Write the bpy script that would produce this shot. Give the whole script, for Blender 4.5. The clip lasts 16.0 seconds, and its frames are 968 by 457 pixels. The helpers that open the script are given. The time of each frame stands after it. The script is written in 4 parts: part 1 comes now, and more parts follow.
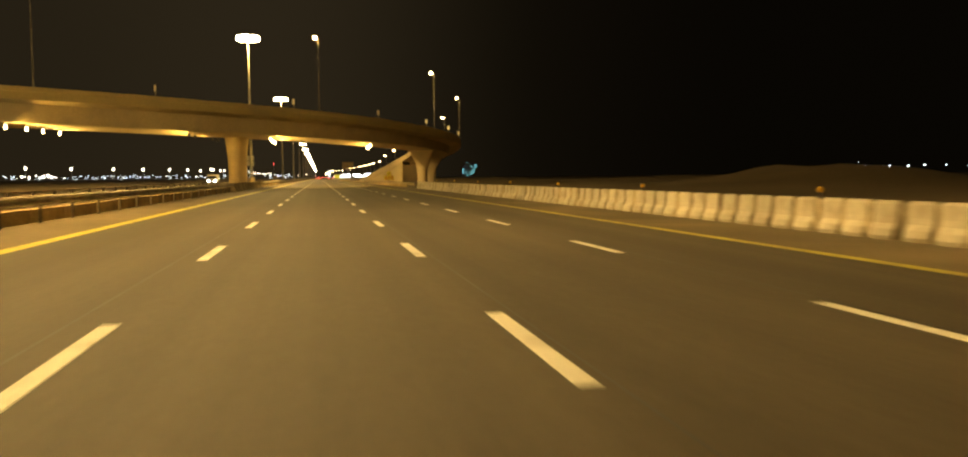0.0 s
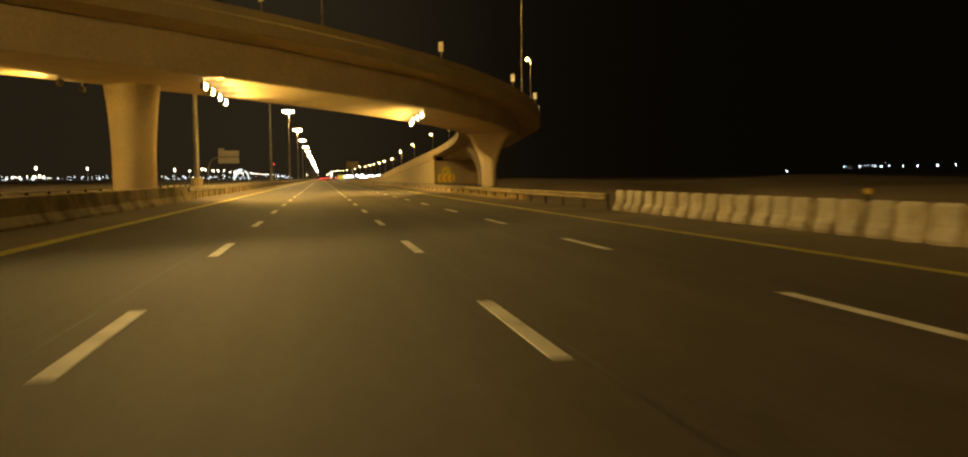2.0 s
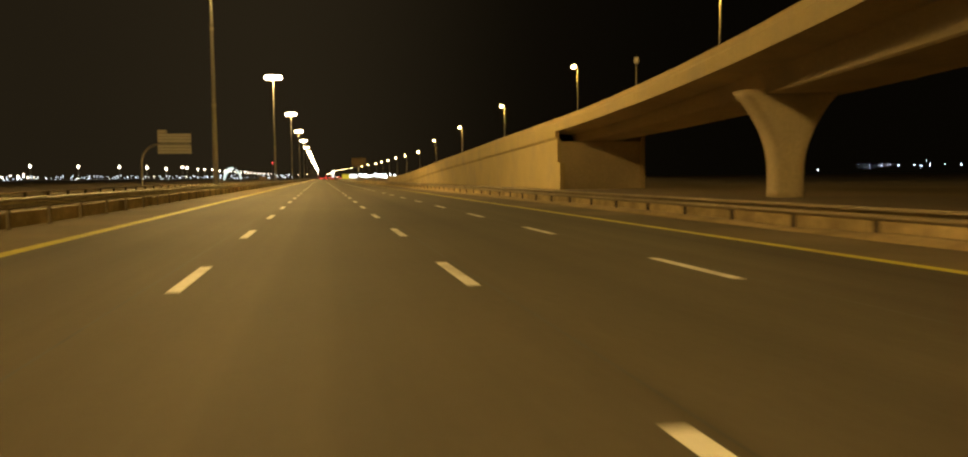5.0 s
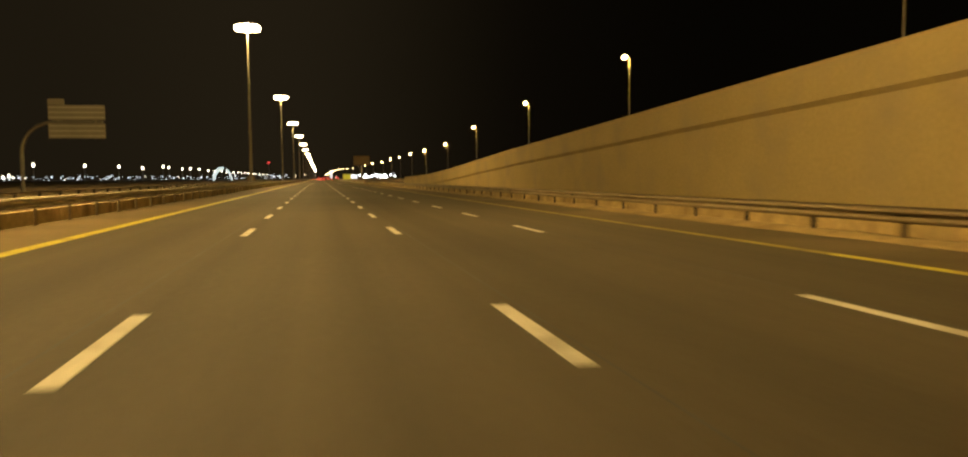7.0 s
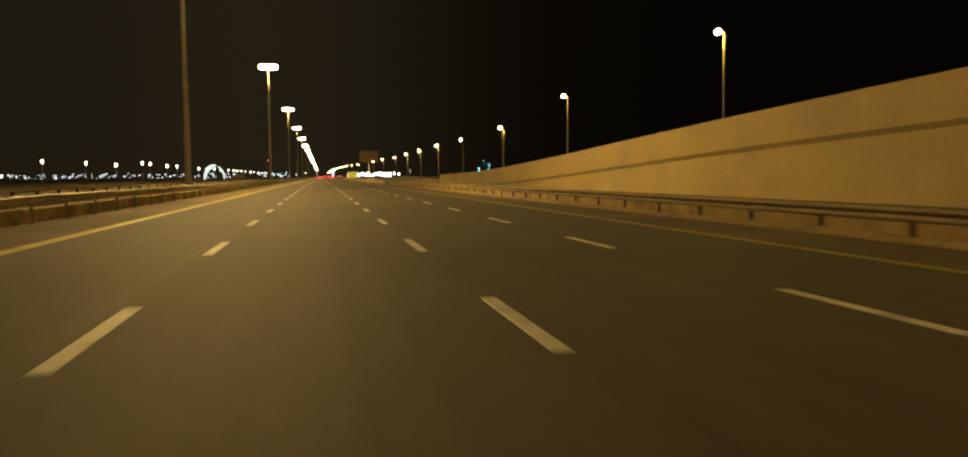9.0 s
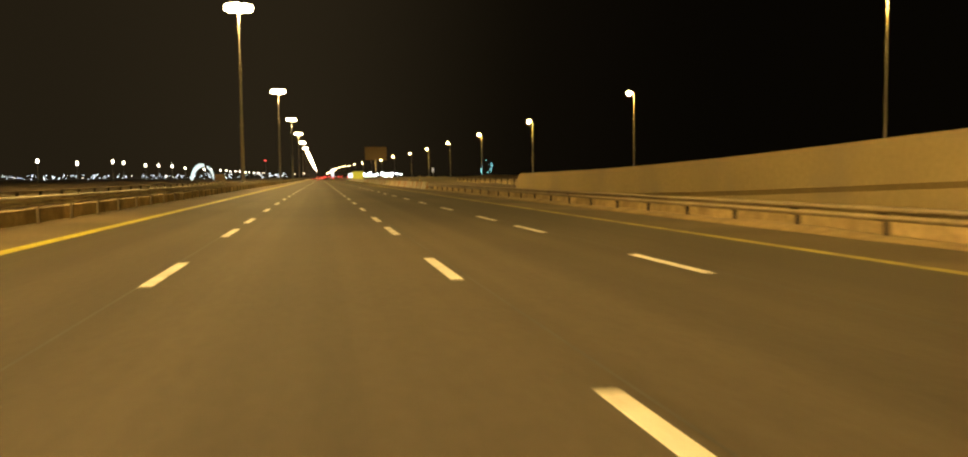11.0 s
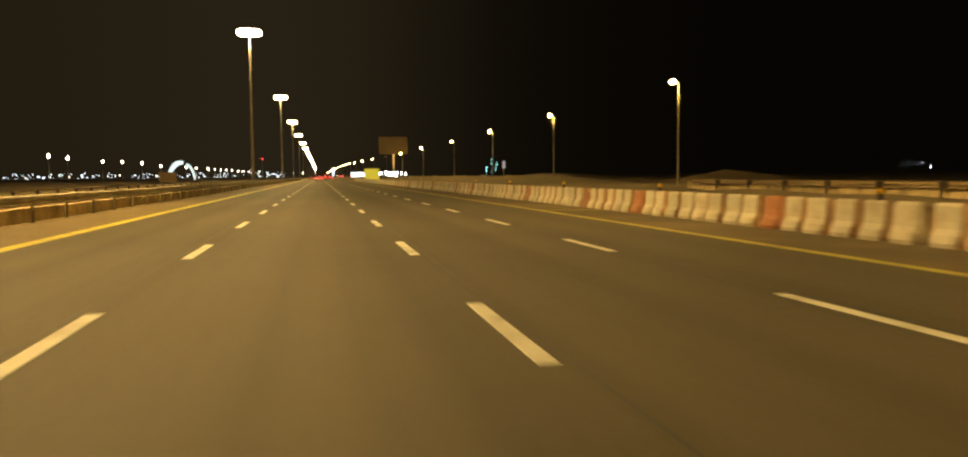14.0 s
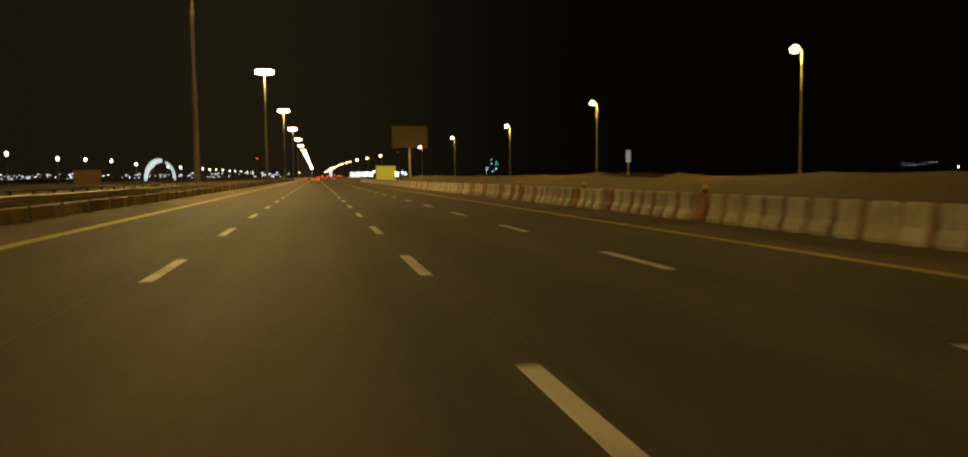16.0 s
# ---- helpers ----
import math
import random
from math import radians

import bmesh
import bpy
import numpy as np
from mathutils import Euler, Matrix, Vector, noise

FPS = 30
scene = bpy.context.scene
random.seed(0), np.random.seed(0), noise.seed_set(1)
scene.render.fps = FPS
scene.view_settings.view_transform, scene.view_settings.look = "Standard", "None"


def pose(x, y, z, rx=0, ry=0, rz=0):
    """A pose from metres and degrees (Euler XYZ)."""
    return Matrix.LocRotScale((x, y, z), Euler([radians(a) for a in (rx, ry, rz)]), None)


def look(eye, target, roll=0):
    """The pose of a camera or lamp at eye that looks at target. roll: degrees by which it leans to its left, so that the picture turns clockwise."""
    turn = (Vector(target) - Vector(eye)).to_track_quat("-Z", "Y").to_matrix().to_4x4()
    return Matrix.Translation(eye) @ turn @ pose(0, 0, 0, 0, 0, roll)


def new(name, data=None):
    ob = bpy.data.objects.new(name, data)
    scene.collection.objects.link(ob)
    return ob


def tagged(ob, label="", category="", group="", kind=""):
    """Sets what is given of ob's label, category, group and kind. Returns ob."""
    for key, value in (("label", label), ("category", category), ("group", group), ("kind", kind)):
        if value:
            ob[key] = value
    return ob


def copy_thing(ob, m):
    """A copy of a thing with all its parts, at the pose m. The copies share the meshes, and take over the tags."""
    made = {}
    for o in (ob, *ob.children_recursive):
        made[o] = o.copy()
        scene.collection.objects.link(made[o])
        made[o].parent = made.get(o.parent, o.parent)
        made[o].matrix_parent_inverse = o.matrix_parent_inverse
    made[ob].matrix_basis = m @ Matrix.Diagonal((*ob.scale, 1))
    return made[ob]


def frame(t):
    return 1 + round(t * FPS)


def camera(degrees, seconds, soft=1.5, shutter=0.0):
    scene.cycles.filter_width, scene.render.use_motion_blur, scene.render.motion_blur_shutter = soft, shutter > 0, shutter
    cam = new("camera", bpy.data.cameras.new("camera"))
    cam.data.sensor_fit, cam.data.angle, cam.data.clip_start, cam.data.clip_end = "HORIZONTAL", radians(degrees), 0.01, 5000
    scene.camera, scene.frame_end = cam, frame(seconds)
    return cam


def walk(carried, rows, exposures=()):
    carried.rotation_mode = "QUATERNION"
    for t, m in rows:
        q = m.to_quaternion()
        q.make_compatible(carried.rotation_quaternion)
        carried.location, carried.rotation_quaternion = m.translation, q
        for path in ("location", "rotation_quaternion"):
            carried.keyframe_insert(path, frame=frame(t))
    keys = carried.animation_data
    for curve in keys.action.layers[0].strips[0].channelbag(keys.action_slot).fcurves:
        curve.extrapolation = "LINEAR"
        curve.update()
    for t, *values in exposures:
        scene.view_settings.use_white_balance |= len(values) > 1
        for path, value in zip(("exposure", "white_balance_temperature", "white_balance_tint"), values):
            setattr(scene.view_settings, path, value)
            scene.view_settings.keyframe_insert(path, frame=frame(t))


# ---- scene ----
cam = camera(60.26, 16.0, soft=2.1, shutter=0.22)

# seconds, across, along, turn to the right, tilt down
DRIVE = [
    (0.0, 4.925, 0.64, 11.15, 3.58),
    (0.5, 4.913, 18.98, 11.17, 3.55),
    (1.0, 4.901, 37.22, 11.11, 3.51),
    (1.5, 4.888, 55.36, 11.18, 3.50),
    (2.0, 4.877, 73.39, 11.04, 3.54),
    (2.5, 4.866, 91.32, 11.07, 3.52),
    (3.0, 4.851, 109.15, 11.02, 3.55),
    (3.5, 4.832, 126.88, 10.94, 3.57),
    (4.0, 4.808, 144.51, 10.91, 3.57),
    (4.5, 4.782, 162.02, 10.95, 3.58),
    (5.0, 4.758, 179.45, 11.00, 3.56),
    (7.3, 4.751, 258.75, 11.14, 3.53),
    (7.5, 4.757, 265.61, 11.12, 3.54),
    (8.0, 4.775, 282.72, 11.17, 3.57),
    (8.5, 4.791, 299.78, 11.03, 3.62),
    (9.0, 4.807, 316.77, 11.06, 3.64),
    (9.2, 4.813, 323.55, 11.12, 3.67),
    (11.5, 4.869, 400.59, 11.11, 3.59),
    (12.0, 4.889, 417.15, 11.06, 3.65),
    (12.5, 4.915, 433.62, 11.13, 3.70),
    (13.0, 4.949, 450.01, 11.07, 3.68),
    (13.5, 4.986, 466.31, 11.15, 3.67),
    (14.0, 5.023, 482.54, 11.12, 3.64),
    (14.5, 5.061, 498.67, 11.16, 3.64),
    (15.0, 5.100, 514.74, 11.17, 3.66),
    (15.5, 5.135, 530.72, 11.20, 3.64),
    (16.0, 5.163, 546.63, 11.32, 3.64),
]


def stand(x, y, turn, tilt):
    a, b = radians(turn), radians(tilt)
    ahead = Vector((math.sin(a) * math.cos(b), math.cos(a) * math.cos(b), -math.sin(b)))
    eye = Vector((x, y, 1.33))
    return look(eye, eye + ahead * 10, -0.51)


# seconds, stops
EXPOSURES = [(0.0, 0.3), (0.5, 0.25), (1.0, 0.05), (1.5, -0.15), (2.0, 0.12), (2.5, 0.25), (3.0, 0.2), (3.5, -0.13), (4.0, -0.2), (5.0, 0.02), (7.5, -0.4), (8.0, -0.3), (8.5, -0.45), (9.2, -0.08), (11.4, 0.12), (12.0, -0.12), (12.5, -0.25), (13.0, -0.1), (14.0, 0.1), (14.5, 0.0), (15.0, -0.05), (15.5, -0.35), (16.0, -0.6)]
walk(cam, [(t, stand(x, y, turn, tilt)) for t, x, y, turn, tilt in DRIVE], EXPOSURES)

# ---- light ----
world = bpy.data.worlds.new("night")
scene.world = world
world.use_nodes = True
sky = world.node_tree.nodes["Background"]
sky.inputs["Color"].default_value = (1.0, 0.72, 0.36, 1)
# town glow plus lamp glare as sky colour, stronger left and towards the horizon
nodes, links = world.node_tree.nodes, world.node_tree.links
way = nodes.new("ShaderNodeTexCoord")
split = nodes.new("ShaderNodeSeparateXYZ")
links.new(way.outputs["Generated"], split.inputs[0])
side = nodes.new("ShaderNodeMapRange")
side.interpolation_type = "SMOOTHSTEP"
for key, value in (("From Min", -0.55), ("From Max", 0.50), ("To Min", 0.017), ("To Max", 0.0019)):
    side.inputs[key].default_value = value
links.new(split.outputs["X"], side.inputs["Value"])
# and the lamps' bloom put into the sky over the lit highway ahead
off = nodes.new("ShaderNodeMath")
off.operation = "ADD"
off.inputs[1].default_value = 0.03
links.new(split.outputs["X"], off.inputs[0])
wide = nodes.new("ShaderNodeMath")
wide.operation = "ABSOLUTE"
links.new(off.outputs[0], wide.inputs[0])
ahead_glow = nodes.new("ShaderNodeMapRange")
ahead_glow.interpolation_type = "SMOOTHSTEP"
for key, value in (("From Min", 0.0), ("From Max", 0.30), ("To Min", 0.009), ("To Max", 0.0)):
    ahead_glow.inputs[key].default_value = value
links.new(wide.outputs[0], ahead_glow.inputs["Value"])
total = nodes.new("ShaderNodeMath")
total.operation = "ADD"
links.new(side.outputs[0], total.inputs[0])
links.new(ahead_glow.outputs[0], total.inputs[1])
links.new(total.outputs[0], sky.inputs["Strength"])
SODIUM = (1.0, 0.60, 0.12)
WARM = (1.0, 0.625, 0.175)


def flood(name, place, target, watts, colour):
    data = bpy.data.lights.new(name, "SPOT")
    data.energy, data.color, data.shadow_soft_size = watts, colour, 0.15
    data.spot_size, data.spot_blend = radians(150), 0.6
    ob = new(name, data)
    ob.matrix_basis = look(place, target)
    return ob


def lamp(name, place, watts, colour, radius, parent=None):
    data = bpy.data.lights.new(name, "POINT")
    data.energy, data.color, data.shadow_soft_size = watts, colour, radius
    ob = new(name, data)
    ob.location = place
    if parent:
        ob.parent = parent
    return ob

MAST_W, LAMP_W, FLOOD_W = 60000, 2800, 2500

# ---- materials ----
def mat(name, colour, rough=0.8, metal=0.0, scale=3.0, vary=0.25, fine=60.0, bump=0.15, dirt=None, emit=0.0, random_tone=0.0):
    """Two scales of tone, fine relief, optional dirt colour in patches."""
    m = bpy.data.materials.new(name)
    m.use_nodes = True
    nt = m.node_tree
    b = nt.nodes["Principled BSDF"]
    b.inputs["Roughness"].default_value, b.inputs["Metallic"].default_value = rough, metal
    geo = nt.nodes.new("ShaderNodeNewGeometry")
    big, small = nt.nodes.new("ShaderNodeTexNoise"), nt.nodes.new("ShaderNodeTexNoise")
    big.inputs["Scale"].default_value, small.inputs["Scale"].default_value = scale * 0.1, fine * 0.1
    big.inputs["Detail"].default_value, small.inputs["Detail"].default_value = 6, 4
    for n in (big, small):
        nt.links.new(geo.outputs["Position"], n.inputs["Vector"])
    add = nt.nodes.new("ShaderNodeMath")
    add.operation = "ADD"
    nt.links.new(big.outputs["Fac"], add.inputs[0])
    nt.links.new(small.outputs["Fac"], add.inputs[1])
    ramp = nt.nodes.new("ShaderNodeMapRange")
    ramp.inputs["From Min"].default_value, ramp.inputs["From Max"].default_value = 0.7, 1.3
    ramp.inputs["To Min"].default_value, ramp.inputs["To Max"].default_value = 1 - vary, 1 + vary
    nt.links.new(add.outputs[0], ramp.inputs["Value"])
    tone = nt.nodes.new("ShaderNodeVectorMath")
    tone.operation = "SCALE"
    tone.inputs[0].default_value = colour
    last = ramp.outputs[0]
    if random_tone:
        info = nt.nodes.new("ShaderNodeObjectInfo")
        r = nt.nodes.new("ShaderNodeMapRange")
        r.inputs["To Min"].default_value, r.inputs["To Max"].default_value = 1 - random_tone, 1 + random_tone
        nt.links.new(info.outputs["Random"], r.inputs["Value"])
        mul = nt.nodes.new("ShaderNodeMath")
        mul.operation = "MULTIPLY"
        nt.links.new(last, mul.inputs[0])
        nt.links.new(r.outputs[0], mul.inputs[1])
        last = mul.outputs[0]
    nt.links.new(last, tone.inputs["Scale"])
    out = tone.outputs["Vector"]
    if dirt:
        patch = nt.nodes.new("ShaderNodeTexNoise")
        patch.inputs["Scale"].default_value, patch.inputs["Detail"].default_value = dirt[3], 8
        nt.links.new(geo.outputs["Position"], patch.inputs["Vector"])
        cut = nt.nodes.new("ShaderNodeMapRange")
        cut.inputs["From Min"].default_value, cut.inputs["From Max"].default_value = 0.48, 0.68
        cut.inputs["To Max"].default_value = 0.75
        nt.links.new(patch.outputs["Fac"], cut.inputs["Value"])
        mix = nt.nodes.new("ShaderNodeMix")
        mix.data_type = "RGBA"
        nt.links.new(cut.outputs[0], mix.inputs["Factor"])
        nt.links.new(out, mix.inputs["A"])
        mix.inputs["B"].default_value = (*dirt[:3], 1)
        out = mix.outputs["Result"]
    nt.links.new(out, b.inputs["Base Color"])
    if bump:
        bp = nt.nodes.new("ShaderNodeBump")
        bp.inputs["Strength"].default_value, bp.inputs["Distance"].default_value = bump, 0.02
        nt.links.new(small.outputs["Fac"], bp.inputs["Height"])
        nt.links.new(bp.outputs[0], b.inputs["Normal"])
    if emit:
        b.inputs["Emission Color"].default_value = (*colour, 1)
        b.inputs["Emission Strength"].default_value = emit
    return m


def glow(name, colour, strength):
    m = bpy.data.materials.new(name)
    m.use_nodes = True
    b = m.node_tree.nodes["Principled BSDF"]
    b.inputs["Base Color"].default_value = (0.8, 0.8, 0.8, 1)
    b.inputs["Emission Color"].default_value = (*colour, 1)
    b.inputs["Emission Strength"].default_value = strength
    return m


ASPHALT = mat("asphalt", (0.062, 0.050, 0.035), 0.76, 0, 1.2, 0.22, 90, 0.35, (0.088, 0.070, 0.046, 0.05))
BITUMEN = mat("bitumen", (0.022, 0.020, 0.018), 0.6, 0, 8, 0.4, 90, 0.2, (0.055, 0.05, 0.042, 0.4))


def streaked(m, low, high):
    """Adds long worn tracks along the road to a material's tone."""
    nt = m.node_tree
    b = nt.nodes["Principled BSDF"]
    base = b.inputs["Base Color"].links[0].from_socket
    geo = nt.nodes.new("ShaderNodeNewGeometry")
    stretch = nt.nodes.new("ShaderNodeVectorMath")
    stretch.operation = "MULTIPLY"
    stretch.inputs[1].default_value = (0.9, 0.006, 0.0)
    nt.links.new(geo.outputs["Position"], stretch.inputs[0])
    track = nt.nodes.new("ShaderNodeTexNoise")
    track.inputs["Scale"].default_value, track.inputs["Detail"].default_value = 1.0, 5
    nt.links.new(stretch.outputs[0], track.inputs["Vector"])
    span = nt.nodes.new("ShaderNodeMapRange")
    for key, value in (("From Min", 0.3), ("From Max", 0.7), ("To Min", low), ("To Max", high)):
        span.inputs[key].default_value = value
    nt.links.new(track.outputs["Fac"], span.inputs["Value"])
    mul = nt.nodes.new("ShaderNodeVectorMath")
    mul.operation = "SCALE"
    nt.links.new(base, mul.inputs[0])
    nt.links.new(span.outputs[0], mul.inputs["Scale"])
    nt.links.new(mul.outputs[0], b.inputs["Base Color"])


streaked(ASPHALT, 0.72, 1.28)
SHOULDER_PALE = mat("pale_sandy_asphalt", (0.150, 0.113, 0.062), 0.85, 0, 2.0, 0.28, 80, 0.35, (0.23, 0.170, 0.09, 0.12))
SHOULDER = mat("sandy_asphalt", (0.098, 0.073, 0.040), 0.85, 0, 2.0, 0.25, 80, 0.35, (0.20, 0.150, 0.085, 0.12))
SAND = mat("sand", (0.145, 0.105, 0.056), 0.95, 0, 0.6, 0.3, 30, 0.5, (0.10, 0.078, 0.05, 0.04))
WHITE_PAINT = mat("road_paint_white", (0.72, 0.70, 0.65), 0.6, 0, 8, 0.16, 200, 0.2, (0.34, 0.31, 0.27, 1.6))
YELLOW_FADED = mat("road_paint_yellow_faded", (0.42, 0.37, 0.045), 0.65, 0, 6, 0.25, 200, 0.2, (0.24, 0.19, 0.06, 1.0))
YELLOW_WORN = mat("road_paint_yellow_worn", (0.33, 0.28, 0.05), 0.7, 0, 6, 0.3, 200, 0.2, (0.12, 0.092, 0.045, 0.8))
AMBER = mat("amber_plastic", (0.66, 0.41, 0.025), 0.45, 0, 6, 0.15, 40, 0.05)
YELLOW_PAINT = mat("road_paint_yellow", (0.58, 0.52, 0.05), 0.6, 0, 6, 0.2, 200, 0.2, (0.34, 0.26, 0.05, 1.1))
CONCRETE = mat("concrete", (0.57, 0.465, 0.28), 0.85, 0, 2.0, 0.13, 40, 0.2, (0.43, 0.36, 0.25, 0.25))
WALL_CONCRETE = mat("wall_concrete", (0.54, 0.43, 0.21), 0.85, 0, 1.5, 0.10, 40, 0.18, (0.44, 0.36, 0.225, 0.2))
STEEL = mat("galvanised_steel", (0.38, 0.35, 0.29), 0.6, 0.3, 6, 0.2, 70, 0.1, (0.22, 0.19, 0.15, 1.5))
POLE_STEEL = mat("pole_steel", (0.27, 0.26, 0.245), 0.45, 0.4, 4, 0.15, 50, 0.08)
PLASTIC_WHITE = mat("barrier_white", (0.50, 0.46, 0.37), 0.7, 0, 6, 0.16, 50, 0.15, (0.34, 0.27, 0.19, 1.2), random_tone=0.12)
PLASTIC_RED = mat("barrier_red", (0.31, 0.135, 0.065), 0.7, 0, 6, 0.2, 50, 0.15, (0.38, 0.24, 0.14, 1.6), random_tone=0.15)
DARK = mat("dark_paint", (0.03, 0.03, 0.03), 0.6, 0, 4, 0.2, 40, 0.1)
LAMP_POLE = mat("lamp_pole_steel", (0.21, 0.20, 0.185), 0.6, 0.2, 4, 0.15, 50, 0.08)
SIGN_BACK = mat("sign_back_aluminium", (0.45, 0.42, 0.36), 0.6, 0.2, 3, 0.12, 30, 0.1)
SIGN_YELLOW = mat("sign_yellow", (0.62, 0.54, 0.04), 0.5, 0, 4, 0.1, 40, 0.05)
LIT_YELLOW = mat("lit_yellow", (0.72, 0.66, 0.06), 0.5, 0, 4, 0.1, 40, 0.05, emit=0.45)
SIGN_RED = mat("sign_red", (0.42, 0.13, 0.03), 0.5, 0, 4, 0.12, 40, 0.05)
SIGN_WHITE = mat("sign_white", (0.75, 0.74, 0.70), 0.5, 0, 4, 0.1, 40, 0.05)
BOARD_BROWN = mat("board_brown", (0.044, 0.029, 0.015), 0.7, 0, 2, 0.2, 30, 0.1)
RUBBER = mat("rubber", (0.02, 0.02, 0.02), 0.85, 0, 4, 0.2, 60, 0.2)
CAR_WHITE = mat("car_paint_white", (0.7, 0.7, 0.68), 0.3, 0, 2, 0.05, 20, 0.02)
CAR_SILVER = mat("car_paint_silver", (0.35, 0.35, 0.36), 0.3, 0.6, 2, 0.05, 20, 0.02)
CAR_GREY = mat("car_paint_grey", (0.22, 0.22, 0.23), 0.35, 0.1, 2, 0.05, 20, 0.02)
CAR_RED = mat("car_paint_dark_red", (0.16, 0.02, 0.02), 0.3, 0.1, 2, 0.05, 20, 0.02)
CARGO = mat("cargo_box", (0.55, 0.50, 0.42), 0.6, 0, 2, 0.12, 30, 0.1)
CAR_GLASS = mat("car_glass", (0.015, 0.016, 0.018), 0.08, 0, 2, 0.05, 20, 0)
MAST_GLOW = glow("mast_lens", (1.0, 0.80, 0.45), 42)
LAMP_GLOW = glow("street_lens", (1.0, 0.72, 0.30), 40)
FLOOD_GLOW = glow("flood_lens", (1.0, 0.72, 0.28), 40)
FAR_WARM = glow("far_lens_warm", (1.0, 0.86, 0.62), 14)
FAR_WHITE = glow("far_lens_white", (0.85, 0.95, 1.0), 16)
TOWN_WHITE = glow("town_white", (0.84, 0.94, 1.0), 4.5)
FAR_CYAN = glow("far_lens_cyan", (0.35, 0.95, 0.95), 5)
FAR_RED = glow("far_lens_red", (1.0, 0.06, 0.05), 8)
PANEL_GLOW = glow("panel_glow", (0.93, 0.97, 1.0), 2.2)
PYLON_GLOW = glow("pylon_glow", (0.72, 0.88, 1.0), 1.8)
BLUE_PANEL = glow("blue_panel", (0.62, 0.72, 1.0), 0.22)
SITE_BROWN = mat("site_board", (0.17, 0.12, 0.065), 0.7, 0, 2, 0.2, 30, 0.1)
ARCH_GLOW = glow("arch_glow", (0.80, 1.0, 0.97), 1.1)
TAIL_GLOW = glow("tail_lens", (1.0, 0.05, 0.03), 9)
HEAD_GLOW = glow("head_lens", (0.92, 0.95, 1.0), 45)


# lighter steel for the median rails, in place of headlights shining on them
STEEL_LIT = mat("lit_galvanised_steel", (0.52, 0.47, 0.38), 0.65, 0.1, 6, 0.25, 70, 0.1, (0.30, 0.23, 0.15, 1.3))
# patchy darker tone: shade between barrier units put into the colour
JOINT_SHADE = mat("barrier_joint_shade", (0.38, 0.32, 0.22), 0.8, 0, 6, 0.25, 50, 0.15, (0.15, 0.11, 0.07, 1.4), random_tone=0.3)
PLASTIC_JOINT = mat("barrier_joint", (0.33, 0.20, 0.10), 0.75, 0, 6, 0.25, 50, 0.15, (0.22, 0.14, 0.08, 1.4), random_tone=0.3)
KERB = mat("kerb_concrete", (0.47, 0.35, 0.165), 0.9, 0, 6, 0.28, 50, 0.3, (0.24, 0.165, 0.08, 0.7), random_tone=0.15)
KERB_DARK = mat("stained_concrete", (0.50, 0.40, 0.23), 0.9, 0, 8, 0.3, 50, 0.3, (0.11, 0.08, 0.045, 0.6), random_tone=0.25)
STEEL_WORN = mat("weathered_steel", (0.35, 0.28, 0.17), 0.75, 0.1, 6, 0.25, 70, 0.1, (0.16, 0.12, 0.07, 0.03))
DRIFT = mat("blown_sand", (0.34, 0.25, 0.115), 0.95, 0, 5, 0.25, 45, 0.35, (0.21, 0.15, 0.07, 0.6))
POST_BROWN = mat("dusty_post_steel", (0.15, 0.12, 0.08), 0.8, 0.1, 8, 0.3, 60, 0.2)
RUST = mat("rusty_steel", (0.055, 0.042, 0.03), 0.8, 0.1, 8, 0.3, 60, 0.2)


# ---- making ----
def gz(x):
    """The height of the roads, which fall a little to the right."""
    return -0.0087 * max(-12.0, min(20.0, x))


def mesh(name, verts, faces, material, smooth=False):
    me = bpy.data.meshes.new(name)
    me.from_pydata([tuple(v) for v in verts], [], faces)
    if material:
        me.materials.append(material)
    if smooth:
        me.polygons.foreach_set("use_smooth", [True] * len(me.polygons))
    me.update()
    return me


def part(name, bm, material, parent, label=""):
    if isinstance(bm, bmesh.types.BMesh):
        me = bpy.data.meshes.new(name)
        bm.to_mesh(me)
        bm.free()
        if material:
            me.materials.append(material)
    else:
        me = bm
    ob = new(name, me)
    ob.parent = parent
    if label:
        ob["label"] = label
    return ob


def thing(name, label, category, place=(0, 0, 0), group="", kind="", turn=0.0):
    ob = new(name)
    ob.empty_display_size = 0.2
    ob.matrix_basis = Matrix.Translation(place) @ Matrix.Rotation(radians(turn), 4, "Z")
    return tagged(ob, label, category, group, kind)


def box(bm, cx, cy, cz, sx, sy, sz, bevel=0.0, turn=0.0):
    m = Matrix.Translation((cx, cy, cz)) @ Matrix.Rotation(radians(turn), 4, "Z") @ Matrix.Diagonal((sx, sy, sz, 1))
    made = bmesh.ops.create_cube(bm, size=1, matrix=m)
    if bevel:
        edges = list({e for v in made["verts"] for e in v.link_edges})
        bmesh.ops.bevel(bm, geom=edges, offset=bevel, segments=2, profile=0.5, affect="EDGES")
    return bm


def tube(bm, a, b, ra, rb, sides=12, caps=True):
    a, b = Vector(a), Vector(b)
    m = Matrix.Translation((a + b) / 2) @ (b - a).to_track_quat("Z", "Y").to_matrix().to_4x4()
    bmesh.ops.create_cone(bm, cap_ends=caps, segments=sides, radius1=ra, radius2=rb, depth=(b - a).length, matrix=m)
    return bm


